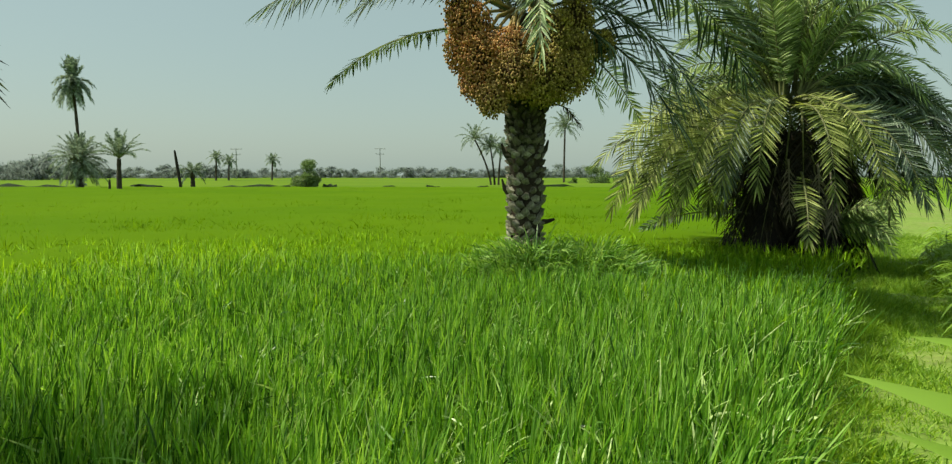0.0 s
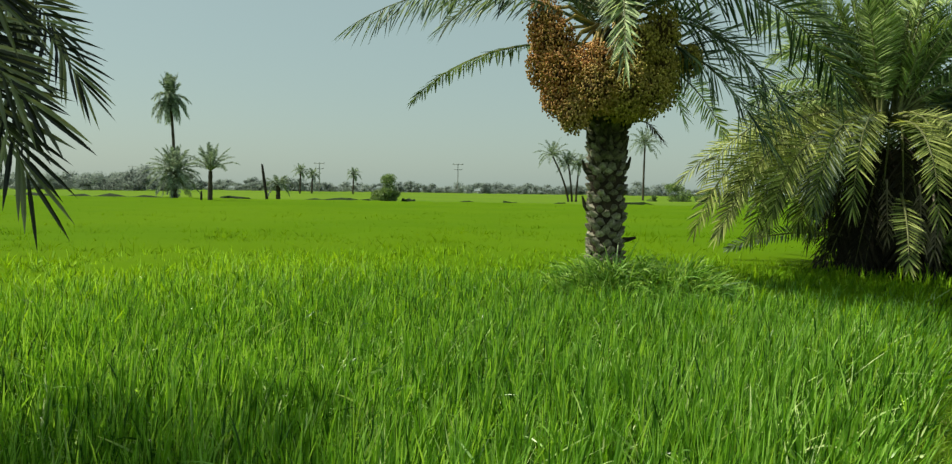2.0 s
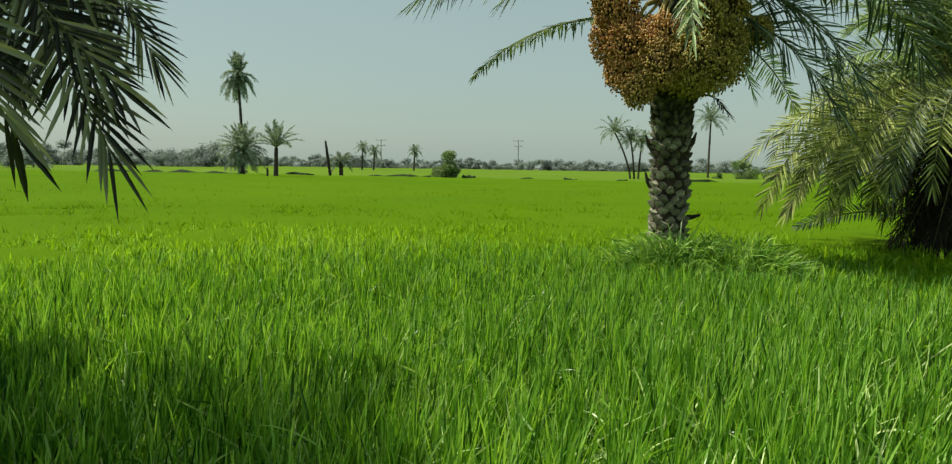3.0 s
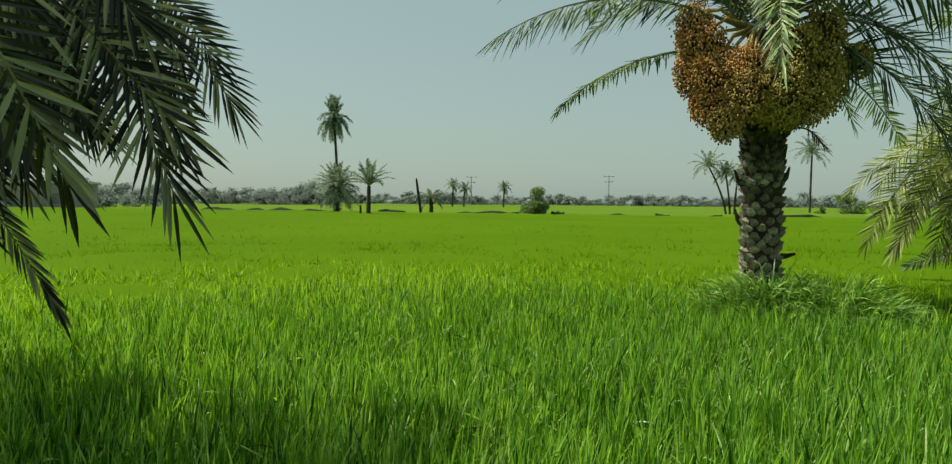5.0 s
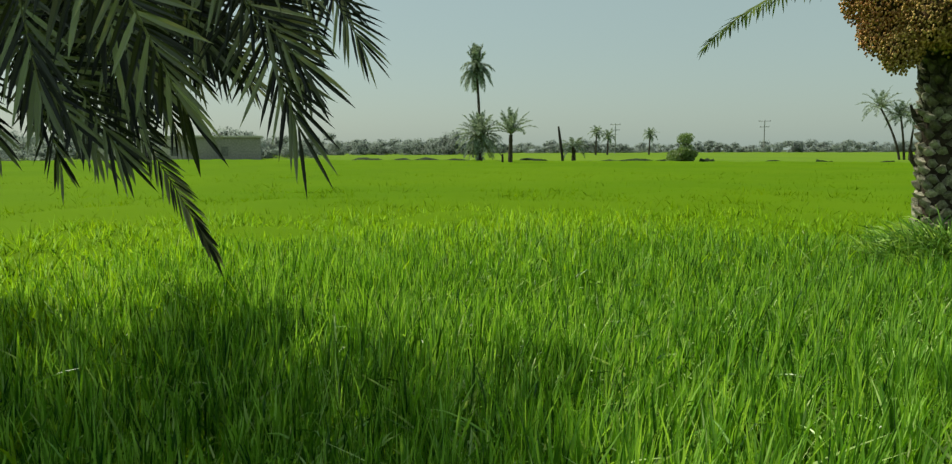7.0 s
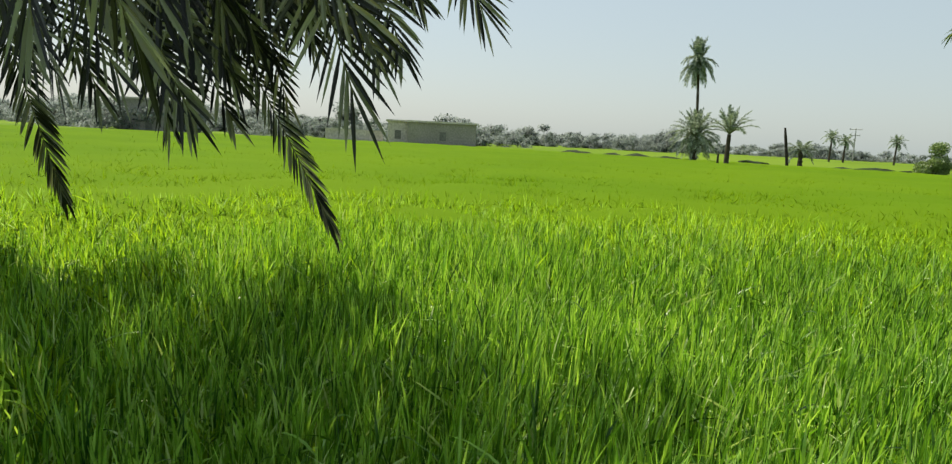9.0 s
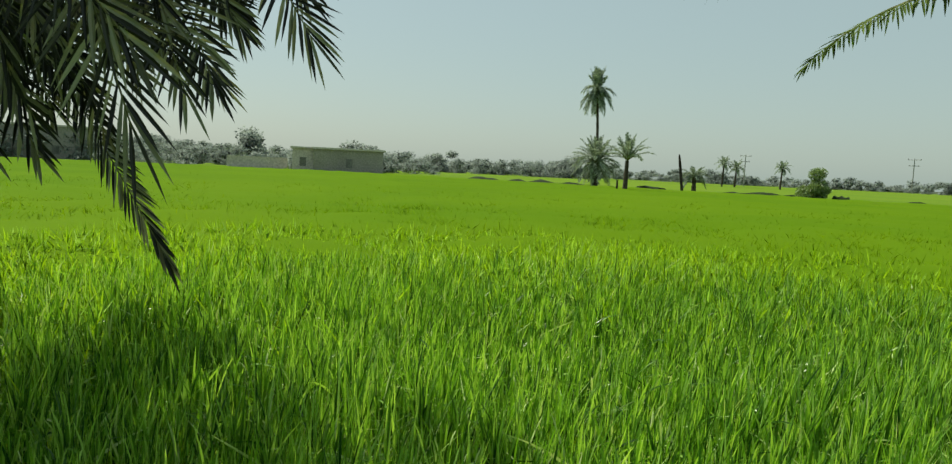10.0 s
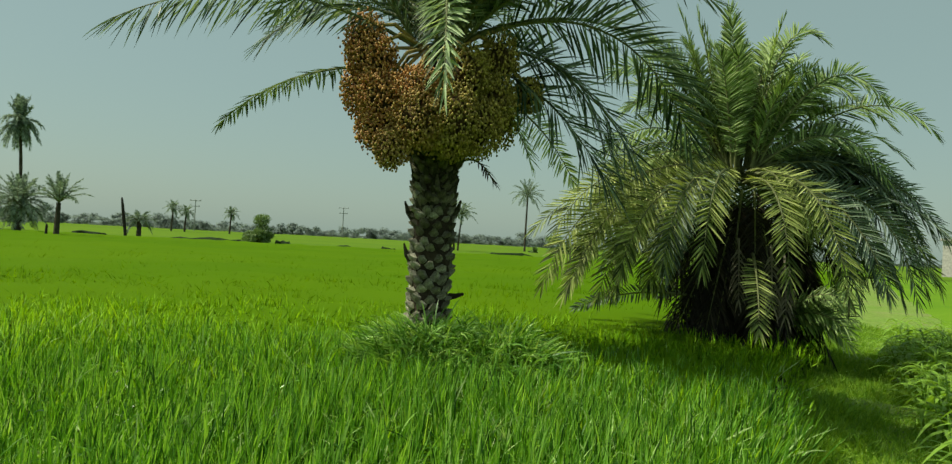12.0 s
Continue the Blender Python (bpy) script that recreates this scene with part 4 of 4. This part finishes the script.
for i in range(150):
    s, o = weeds.uniform(1.5, 11), 0.80 + 1.5 * weeds.random() ** 1.4
    q = EDGE_P + EDGE_D * s + EDGE_N * o
    broad_weed((q[0], q[1], 0.27), weeds.uniform(0.25, 0.55), 9, 900 + i, weeds.uniform(0.35, 0.55), 0.042)


for i in range(70):                                             # the path narrows between weeds further on
    s, o = weeds.uniform(2.8, 9.5), weeds.uniform(0.60, 1.0)
    q = EDGE_P + EDGE_D * s + EDGE_N * o
    broad_weed((q[0], q[1], 0.30), weeds.uniform(0.18, 0.38), 8, 1200 + i, weeds.uniform(0.26, 0.42), 0.036)


def grass_clump(at, radius, count, tall, seed):
    rng = np.random.default_rng(seed)
    r, a = radius * np.sqrt(rng.uniform(0, 1, count)), rng.uniform(0, 2 * math.pi, count)
    way = np.stack([rng.normal(0, 0.4, count), rng.normal(0, 0.4, count), np.ones(count)], 1)
    way /= np.linalg.norm(way, axis=1, keepdims=True)
    ln = tall * rng.uniform(0.5, 1.2, count) * (1.1 - 0.6 * r / radius)
    v, f = strips(np.stack([at[0] + r * np.cos(a), at[1] + r * np.sin(a), np.full(count, 0.30)], 1), way, ln, rng.uniform(0.006, 0.011, count), ln * 0.35, rng, None, 3)
    tagged(new("grass_clump", mesh_arrays("grass_clump", v, f, SHORT_GRASS)), "tall yellow-green grass clump at the path's edge", "grass", kind="stuff")


for k, (x, y, r, h) in enumerate(((3.23, 6.05, 0.32, 0.30), (2.05, 3.85, 0.22, 0.20), (2.62, 4.95, 0.25, 0.22), (3.55, 6.9, 0.22, 0.2), (1.72, 3.25, 0.2, 0.2), (4.3, 7.9, 0.3, 0.25))):
    grass_clump((x, y), r, 900, h, 1300 + k)


def near_fodder():
    """Tall fodder plant at the path's side; its long leaves reach out over the path."""
    rng = random.Random(97)
    root = Vector((1.62, 1.25, 0.25))
    plant = thing("sorghum_plant", root, "tall fodder plant with long bright green leaves over the path", "plant", "fodder plants by the path")
    v, f = tube([(0, 0, 0), (0.02, 0.01, 0.5), (0.0, 0.0, 1.05)], [0.014, 0.012, 0.007], 7)
    part("stalk", mesh_of("stalk", v, f, [WEED], smooth=True), plant)
    for h, tip, w, d, turn in ((0.60, (0.80, 1.72, 1.13), 0.12, 0.10, -0.75), (0.46, (0.84, 1.62, 1.04), 0.11, 0.10, -0.75), (0.80, (0.86, 1.58, 1.245), 0.11, 0.12, -0.8), (0.8, (1.7, 2.0, 1.0), 0.05, 0.3, 0.0), (0.5, (2.2, 1.4, 0.7), 0.05, 0.3, 0.0)):
        t = Vector(tip) + Vector((0, 0, d)) - root - Vector((0, 0, h))
        v, f = broad_leaf((0, 0, h), t, t.length, w, d, rng, 10, turn)
        part("leaf", mesh_of("leaf", v, f, [WEED], smooth=True), plant)


near_fodder()


# ---------------------------------------------------------------- far palms, posts and shrubs
def far_palm(name, label, at, trunk_h, r, crown, fronds, bend, seed, lo, hi, leaf, mat=PALM, pairs=26, wide=0.07, group="", skirt=False):
    """A palm some way off: trunk, and fronds spread from hanging (lo) to upright (hi) degrees."""
    rng = random.Random(seed)
    palm = thing(name, at, label, "palm tree", group)
    if trunk_h > 0:
        part("trunk", trunk_mesh("trunk", trunk_h, r, r * 0.75, TRUNK_FAR, bend, 14, 10, rng, 0.10), palm)
    for i in range(fronds):
        a = 2.399963 * i + rng.uniform(-0.2, 0.2)
        el = hi + (lo - hi) * (i + 0.5) / fronds
        ln = crown * rng.uniform(0.85, 1.1)
        b = Vector((bend[0], bend[1], trunk_h))
        t = b + Vector((ln * math.cos(radians(el)) * math.cos(a), ln * math.cos(radians(el)) * math.sin(a), ln * math.sin(radians(el))))
        bow = ln * (0.30 if el > 0 else 0.48) * math.cos(radians(el))
        if skirt:                                               # a narrow upright brush over a full hanging skirt
            r, z = (rng.uniform(0.15, 0.85), rng.uniform(1.2, 2.1)) if i % 5 < 2 else (rng.uniform(0.7, 1.6), rng.uniform(-1.9, 0.1))
            t = b + Vector((r * math.cos(a), r * math.sin(a), z))
            bow = 0.2 if z > 1 else rng.uniform(0.75, 1.1)
        part("frond", frond_mesh("frond", b, t, bow, rng, pairs, leaf, wide, mat, 0.1, 0.3, 0.1, 0.03), palm)
    return palm


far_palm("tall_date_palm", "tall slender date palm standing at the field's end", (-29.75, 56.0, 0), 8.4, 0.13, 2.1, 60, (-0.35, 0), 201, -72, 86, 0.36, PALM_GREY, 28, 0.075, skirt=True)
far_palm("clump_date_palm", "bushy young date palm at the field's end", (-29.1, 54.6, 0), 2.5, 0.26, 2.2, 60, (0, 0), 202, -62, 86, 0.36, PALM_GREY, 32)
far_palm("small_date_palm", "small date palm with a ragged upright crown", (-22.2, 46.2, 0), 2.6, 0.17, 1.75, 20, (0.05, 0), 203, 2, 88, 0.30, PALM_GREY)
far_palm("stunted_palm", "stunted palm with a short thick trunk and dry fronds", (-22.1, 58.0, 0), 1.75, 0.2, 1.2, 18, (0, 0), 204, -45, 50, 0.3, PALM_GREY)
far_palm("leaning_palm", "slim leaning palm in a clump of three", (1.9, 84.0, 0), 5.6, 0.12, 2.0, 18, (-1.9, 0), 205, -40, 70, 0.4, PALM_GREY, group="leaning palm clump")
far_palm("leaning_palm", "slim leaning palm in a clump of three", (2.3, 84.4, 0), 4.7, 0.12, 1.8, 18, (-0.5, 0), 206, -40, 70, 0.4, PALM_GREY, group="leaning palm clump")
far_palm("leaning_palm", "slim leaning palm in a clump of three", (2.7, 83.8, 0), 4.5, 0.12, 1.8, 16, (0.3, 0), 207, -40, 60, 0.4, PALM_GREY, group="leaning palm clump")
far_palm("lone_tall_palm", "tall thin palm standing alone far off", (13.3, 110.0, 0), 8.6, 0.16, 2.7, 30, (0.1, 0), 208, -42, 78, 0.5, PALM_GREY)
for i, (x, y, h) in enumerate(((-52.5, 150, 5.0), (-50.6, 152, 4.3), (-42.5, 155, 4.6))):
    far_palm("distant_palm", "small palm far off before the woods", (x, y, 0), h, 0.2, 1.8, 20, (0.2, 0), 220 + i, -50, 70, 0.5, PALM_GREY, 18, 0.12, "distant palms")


def dead_trunk(at, top, r, label):
    ob = thing("dead_palm_trunk", at, label, "tree trunk")
    v, f = tube([(top[0] * k / 6, top[1] * k / 6, top[2] * k / 6) for k in range(7)], [r * (1.1, 1, 0.9, 1, 0.95, 0.85, 0.55)[k] for k in range(7)], 9)
    part("trunk", mesh_of("trunk", v, f, [DEADWOOD]), ob)


dead_trunk((-22.35, 56.5, 0), (-0.50, 0, 3.45), 0.12, "bare dark dead palm trunk leaning over")
dead_trunk((-22.9, 46.4, 0), (0.02, 0, 1.3), 0.08, "short dark broken post beside the small palm")


def shrub(name, label, at, size, leaves, seed, mat=SHRUB, leaf=0.13, group="", limbs=5, category="bush"):
    """A shrub or tree: limbs and a crown of many small leaves, in uneven clumps."""
    rng = np.random.default_rng(seed)
    rr = random.Random(seed)
    ob = thing(name, at, label, category, group)
    sx, sz = size
    clumps = []
    for k in range(14):
        a, u = rr.uniform(0, 2 * math.pi), rr.uniform(0.0, 1.0) if k % 3 else 0.06
        rad = sx * rr.uniform(0.2, 0.68) * (1.2 - 0.6 * u)
        clumps.append((rad * math.cos(a), rad * math.sin(a), sz * (0.12 + 0.7 * u), rr.uniform(0.28, 0.45)))
    for k in range(limbs):
        c = clumps[k]
        v, f = tube([(0, 0, 0), (c[0] * 0.3, c[1] * 0.3, c[2] * 0.5), (c[0], c[1], c[2])], [0.03 * sx, 0.022 * sx, 0.008 * sx], 5)
        part("limb", mesh_of("limb", v, f, [TRUNK_FAR]), ob)
    pick = rng.integers(0, len(clumps), leaves)
    cc = np.array(clumps)[pick]
    p = cc[:, :3] + ellipsoid_points(rng, leaves, 0.3) * (cc[:, 3] * sx)[:, None] * np.array((1, 1, 0.8))
    p[:, 2] = np.maximum(p[:, 2], 0.05)
    way = rng.normal(size=(leaves, 3))
    way /= np.linalg.norm(way, axis=1, keepdims=True)
    v, f = strips(p, way, leaf * rng.uniform(0.7, 1.3, leaves), leaf * 0.55 * rng.uniform(0.7, 1.3, leaves), np.zeros(leaves), rng, None, 2)
    part("crown", mesh_arrays("crown", v, f, mat), ob)
    return ob


shrub("round_bush", "round green bush on the field bund", (-13.8, 60.2, 0.3), (1.35, 3.1), 9000, 301)
shrub("bush", "pale green bush behind the fields", (16.5, 100, 0), (2.2, 3.2), 4000, 302, leaf=0.2, group="bushes behind the fields")
shrub("bush", "pale green bush behind the fields", (20.0, 98, 0), (1.8, 2.4), 3000, 303, leaf=0.2, group="bushes behind the fields")
shrub("bush", "pale green bush behind the fields", (13.5, 101, 0), (0.9, 1.3), 1500, 304, leaf=0.2, group="bushes behind the fields")


def bund(x0, y0, x1, y1, w, h, seed):
    rng = random.Random(seed)
    n = max(6, int(math.hypot(x1 - x0, y1 - y0) / 0.8))
    verts, faces = [], []
    for i in range(n + 1):
        f = i / n
        x, y = x0 + (x1 - x0) * f, y0 + (y1 - y0) * f
        hh = h * rng.uniform(0.75, 1.15) * min(1, 6 * f + 0.2, 6 * (1 - f) + 0.2)
        ww = w * rng.uniform(0.8, 1.2)
        verts += [(x, y - ww, 0), (x, y - ww * 0.5, hh), (x, y + ww * 0.5, hh * rng.uniform(0.9, 1.1)), (x, y + ww, 0)]
    for i in range(n):
        for k in range(3):
            a = 4 * i + k
            faces.append((a, a + 4, a + 5, a + 1))
    tagged(new("earth_bund", mesh_of("earth_bund", verts, faces, [BUND], smooth=True)), "low dark earth bund between the fields", "bund", "field bunds")


for i, b in enumerate(((-48, 60, -30, 58.5), (-27, 57, -23.5, 57), (-22, 62, -14.5, 61), (-12.5, 60, -11, 60), (-8, 58, -5, 58), (-4, 57.6, -2.5, 57.6), (-1.5, 57, 1.5, 57), (4, 60, 9, 61))):
    bund(*b, 0.30, 0.76, 400 + i)


# ---------------------------------------------------------------- poles, houses and woods in the distance
def power_pole(at, h, yaw=0.0):
    ob = thing("power_pole", at, "thin concrete power pole with crossarms", "utility pole", "power poles")
    ob.rotation_euler = (0, 0, yaw)
    v, f = tube([(0, 0, 0), (0, 0, h * 0.5), (0, 0, h)], [0.016 * h, 0.014 * h, 0.011 * h], 8)
    part("pole", mesh_of("pole", v, f, [CONCRETE]), ob)
    for z, w in ((0.97 * h, 0.17 * h), (0.80 * h, 0.13 * h)):
        v, f = tube([(-w, 0, z), (w, 0, z)], [0.008 * h, 0.008 * h], 6)
        arm = part("crossarm", mesh_of("crossarm", v, f, [CONCRETE]), ob)
        for x in (-w * 0.9, 0, w * 0.9):
            v, f = tube([(x, 0, z), (x, 0, z + 0.03 * h)], [0.008 * h, 0.006 * h], 6)
            part("insulator", mesh_of("insulator", v, f, [DEADWOOD]), arm)


power_pole((-38.3, 300, 0), 12.6)
power_pole((-66, 110 + 95, 0), 9.0)
power_pole((-176, 295, 0), 10.0)


def box(x0, y0, z0, x1, y1, z1):
    v = [(x, y, z) for x in (x0, x1) for y in (y0, y1) for z in (z0, z1)]
    f = [(0, 1, 3, 2), (4, 6, 7, 5), (0, 4, 5, 1), (2, 3, 7, 6), (0, 2, 6, 4), (1, 5, 7, 3)]
    return v, f


def house(at, yaw, w, d, h, label, mat, doors, seed):
    """A flat-roofed village house: walls, parapet roof, doors and windows set in."""
    rng = random.Random(seed)
    ob = thing("village_house", at, label, "house", "village houses")
    ob.rotation_euler = (0, 0, radians(yaw))
    part("wall", mesh_of("wall", *box(-w / 2, -d / 2, 0, w / 2, d / 2, h), [mat]), ob)
    part("roof", mesh_of("roof", *box(-w / 2 - 0.25, -d / 2 - 0.25, h, w / 2 + 0.25, d / 2 + 0.25, h + 0.22), [PLASTER]), ob)
    for k in range(doors):
        x = -w / 2 + w * (k + 0.5) / doors + rng.uniform(-0.3, 0.3)
        lo, hi = (0, 2.1) if k % 2 else (1.0, 2.1)
        part("door" if k % 2 else "window", mesh_of("opening", *box(x - 0.4, -d / 2 - 0.06, lo, x + 0.4, -d / 2 + 0.1, hi), [DARK]), ob)
    return ob


def garden_wall(at, yaw, w, h):
    ob = thing("boundary_wall", at, "low grey mud boundary wall", "wall", "village walls")
    ob.rotation_euler = (0, 0, radians(yaw))
    part("wall", mesh_of("wall", *box(-w / 2, -0.2, 0, w / 2, 0.2, h), [PLASTER]), ob)
    part("coping", mesh_of("coping", *box(-w / 2, -0.26, h, w / 2, 0.26, h + 0.12), [PLASTER]), ob)


def polar(deg_left, dist):
    return (-dist * math.sin(radians(deg_left)), 1.0 + dist * math.cos(radians(deg_left)), 0)


house(polar(47.6, 97), 47.6, 8.6, 6, 3.2, "long grey-brown flat-roofed village house across the fields", BRICKWALL, 1, 501)
house(polar(51.0, 98), 51, 2.6, 5, 3.2, "small pale flat-roofed house beside the long one", PLASTER, 1, 502)
garden_wall(polar(54.3, 99), 54.3, 7.5, 1.8)
house(polar(68, 108), 66, 10, 6, 4.4, "grey-brown flat-roofed village house across the fields", BRICKWALL, 4, 503)
house(polar(63, 150), 60, 10, 6, 3.6, "pale flat-roofed village house across the fields", PLASTER, 3, 504)
house((62, 72, 0), -40, 18, 8, 4.2, "grey flat-roofed house behind the side crop", PLASTER, 5, 505)


def far_woods(name, label, trees, seed, mat, n=520, fleck=0.075):
    """A belt of distant trees: each crown several uneven lobes filled with small leaves, in one mesh."""
    rng = np.random.default_rng(seed)
    lobes = 9
    pts, size, out = [], [], []
    for x, y, w, h in trees:
        c = np.stack([x + rng.uniform(-0.5, 0.5, lobes) * w, y + rng.uniform(-0.3, 0.3, lobes) * w, h * np.linspace(0.06, 0.78, lobes)], 1)
        r = np.array((w * 0.25, w * 0.25, h * 0.22)) * rng.uniform(0.7, 1.1, (lobes, 1))
        pick = rng.integers(0, lobes, n)
        e = ellipsoid_points(rng, n, 0.0)
        p = c[pick] + e * r[pick]
        out.append(e)
        p[:, 2] = np.maximum(p[:, 2], 0.2)
        pts.append(p)
        size.append(np.full(n, fleck * h))
    p, ln = np.concatenate(pts), np.concatenate(size)
    way = rng.normal(size=p.shape)
    way /= np.linalg.norm(way, axis=1, keepdims=True)
    ln = ln * rng.uniform(0.6, 1.4, len(p))
    v, f = strips(p, way, ln, ln * 1.7, np.zeros(len(p)), rng, None, 1)
    soft = np.repeat(rng.normal(0, 0.35, p.shape) + np.concatenate(out) + (0.0, 0.0, 0.4), len(v) // len(p), axis=0)
    soft /= np.linalg.norm(soft, axis=1, keepdims=True)
    return tagged(new(name, mesh_arrays(name, v, f, mat, soft)), label, "trees", kind="stuff")


def belt(a0, a1, dist, step, hlo, hhi, seed):
    rng = random.Random(seed)
    out, a = [], a0
    while a < a1:
        h = rng.uniform(hlo, hhi) * (1.3 if rng.random() < 0.12 else 1)
        d = dist * rng.uniform(0.93, 1.07)
        x, y, _ = polar(-a, d)
        out.append((x, y, h * rng.uniform(1.3, 2.2), h))
        a += step * rng.uniform(0.6, 1.4)
    return out


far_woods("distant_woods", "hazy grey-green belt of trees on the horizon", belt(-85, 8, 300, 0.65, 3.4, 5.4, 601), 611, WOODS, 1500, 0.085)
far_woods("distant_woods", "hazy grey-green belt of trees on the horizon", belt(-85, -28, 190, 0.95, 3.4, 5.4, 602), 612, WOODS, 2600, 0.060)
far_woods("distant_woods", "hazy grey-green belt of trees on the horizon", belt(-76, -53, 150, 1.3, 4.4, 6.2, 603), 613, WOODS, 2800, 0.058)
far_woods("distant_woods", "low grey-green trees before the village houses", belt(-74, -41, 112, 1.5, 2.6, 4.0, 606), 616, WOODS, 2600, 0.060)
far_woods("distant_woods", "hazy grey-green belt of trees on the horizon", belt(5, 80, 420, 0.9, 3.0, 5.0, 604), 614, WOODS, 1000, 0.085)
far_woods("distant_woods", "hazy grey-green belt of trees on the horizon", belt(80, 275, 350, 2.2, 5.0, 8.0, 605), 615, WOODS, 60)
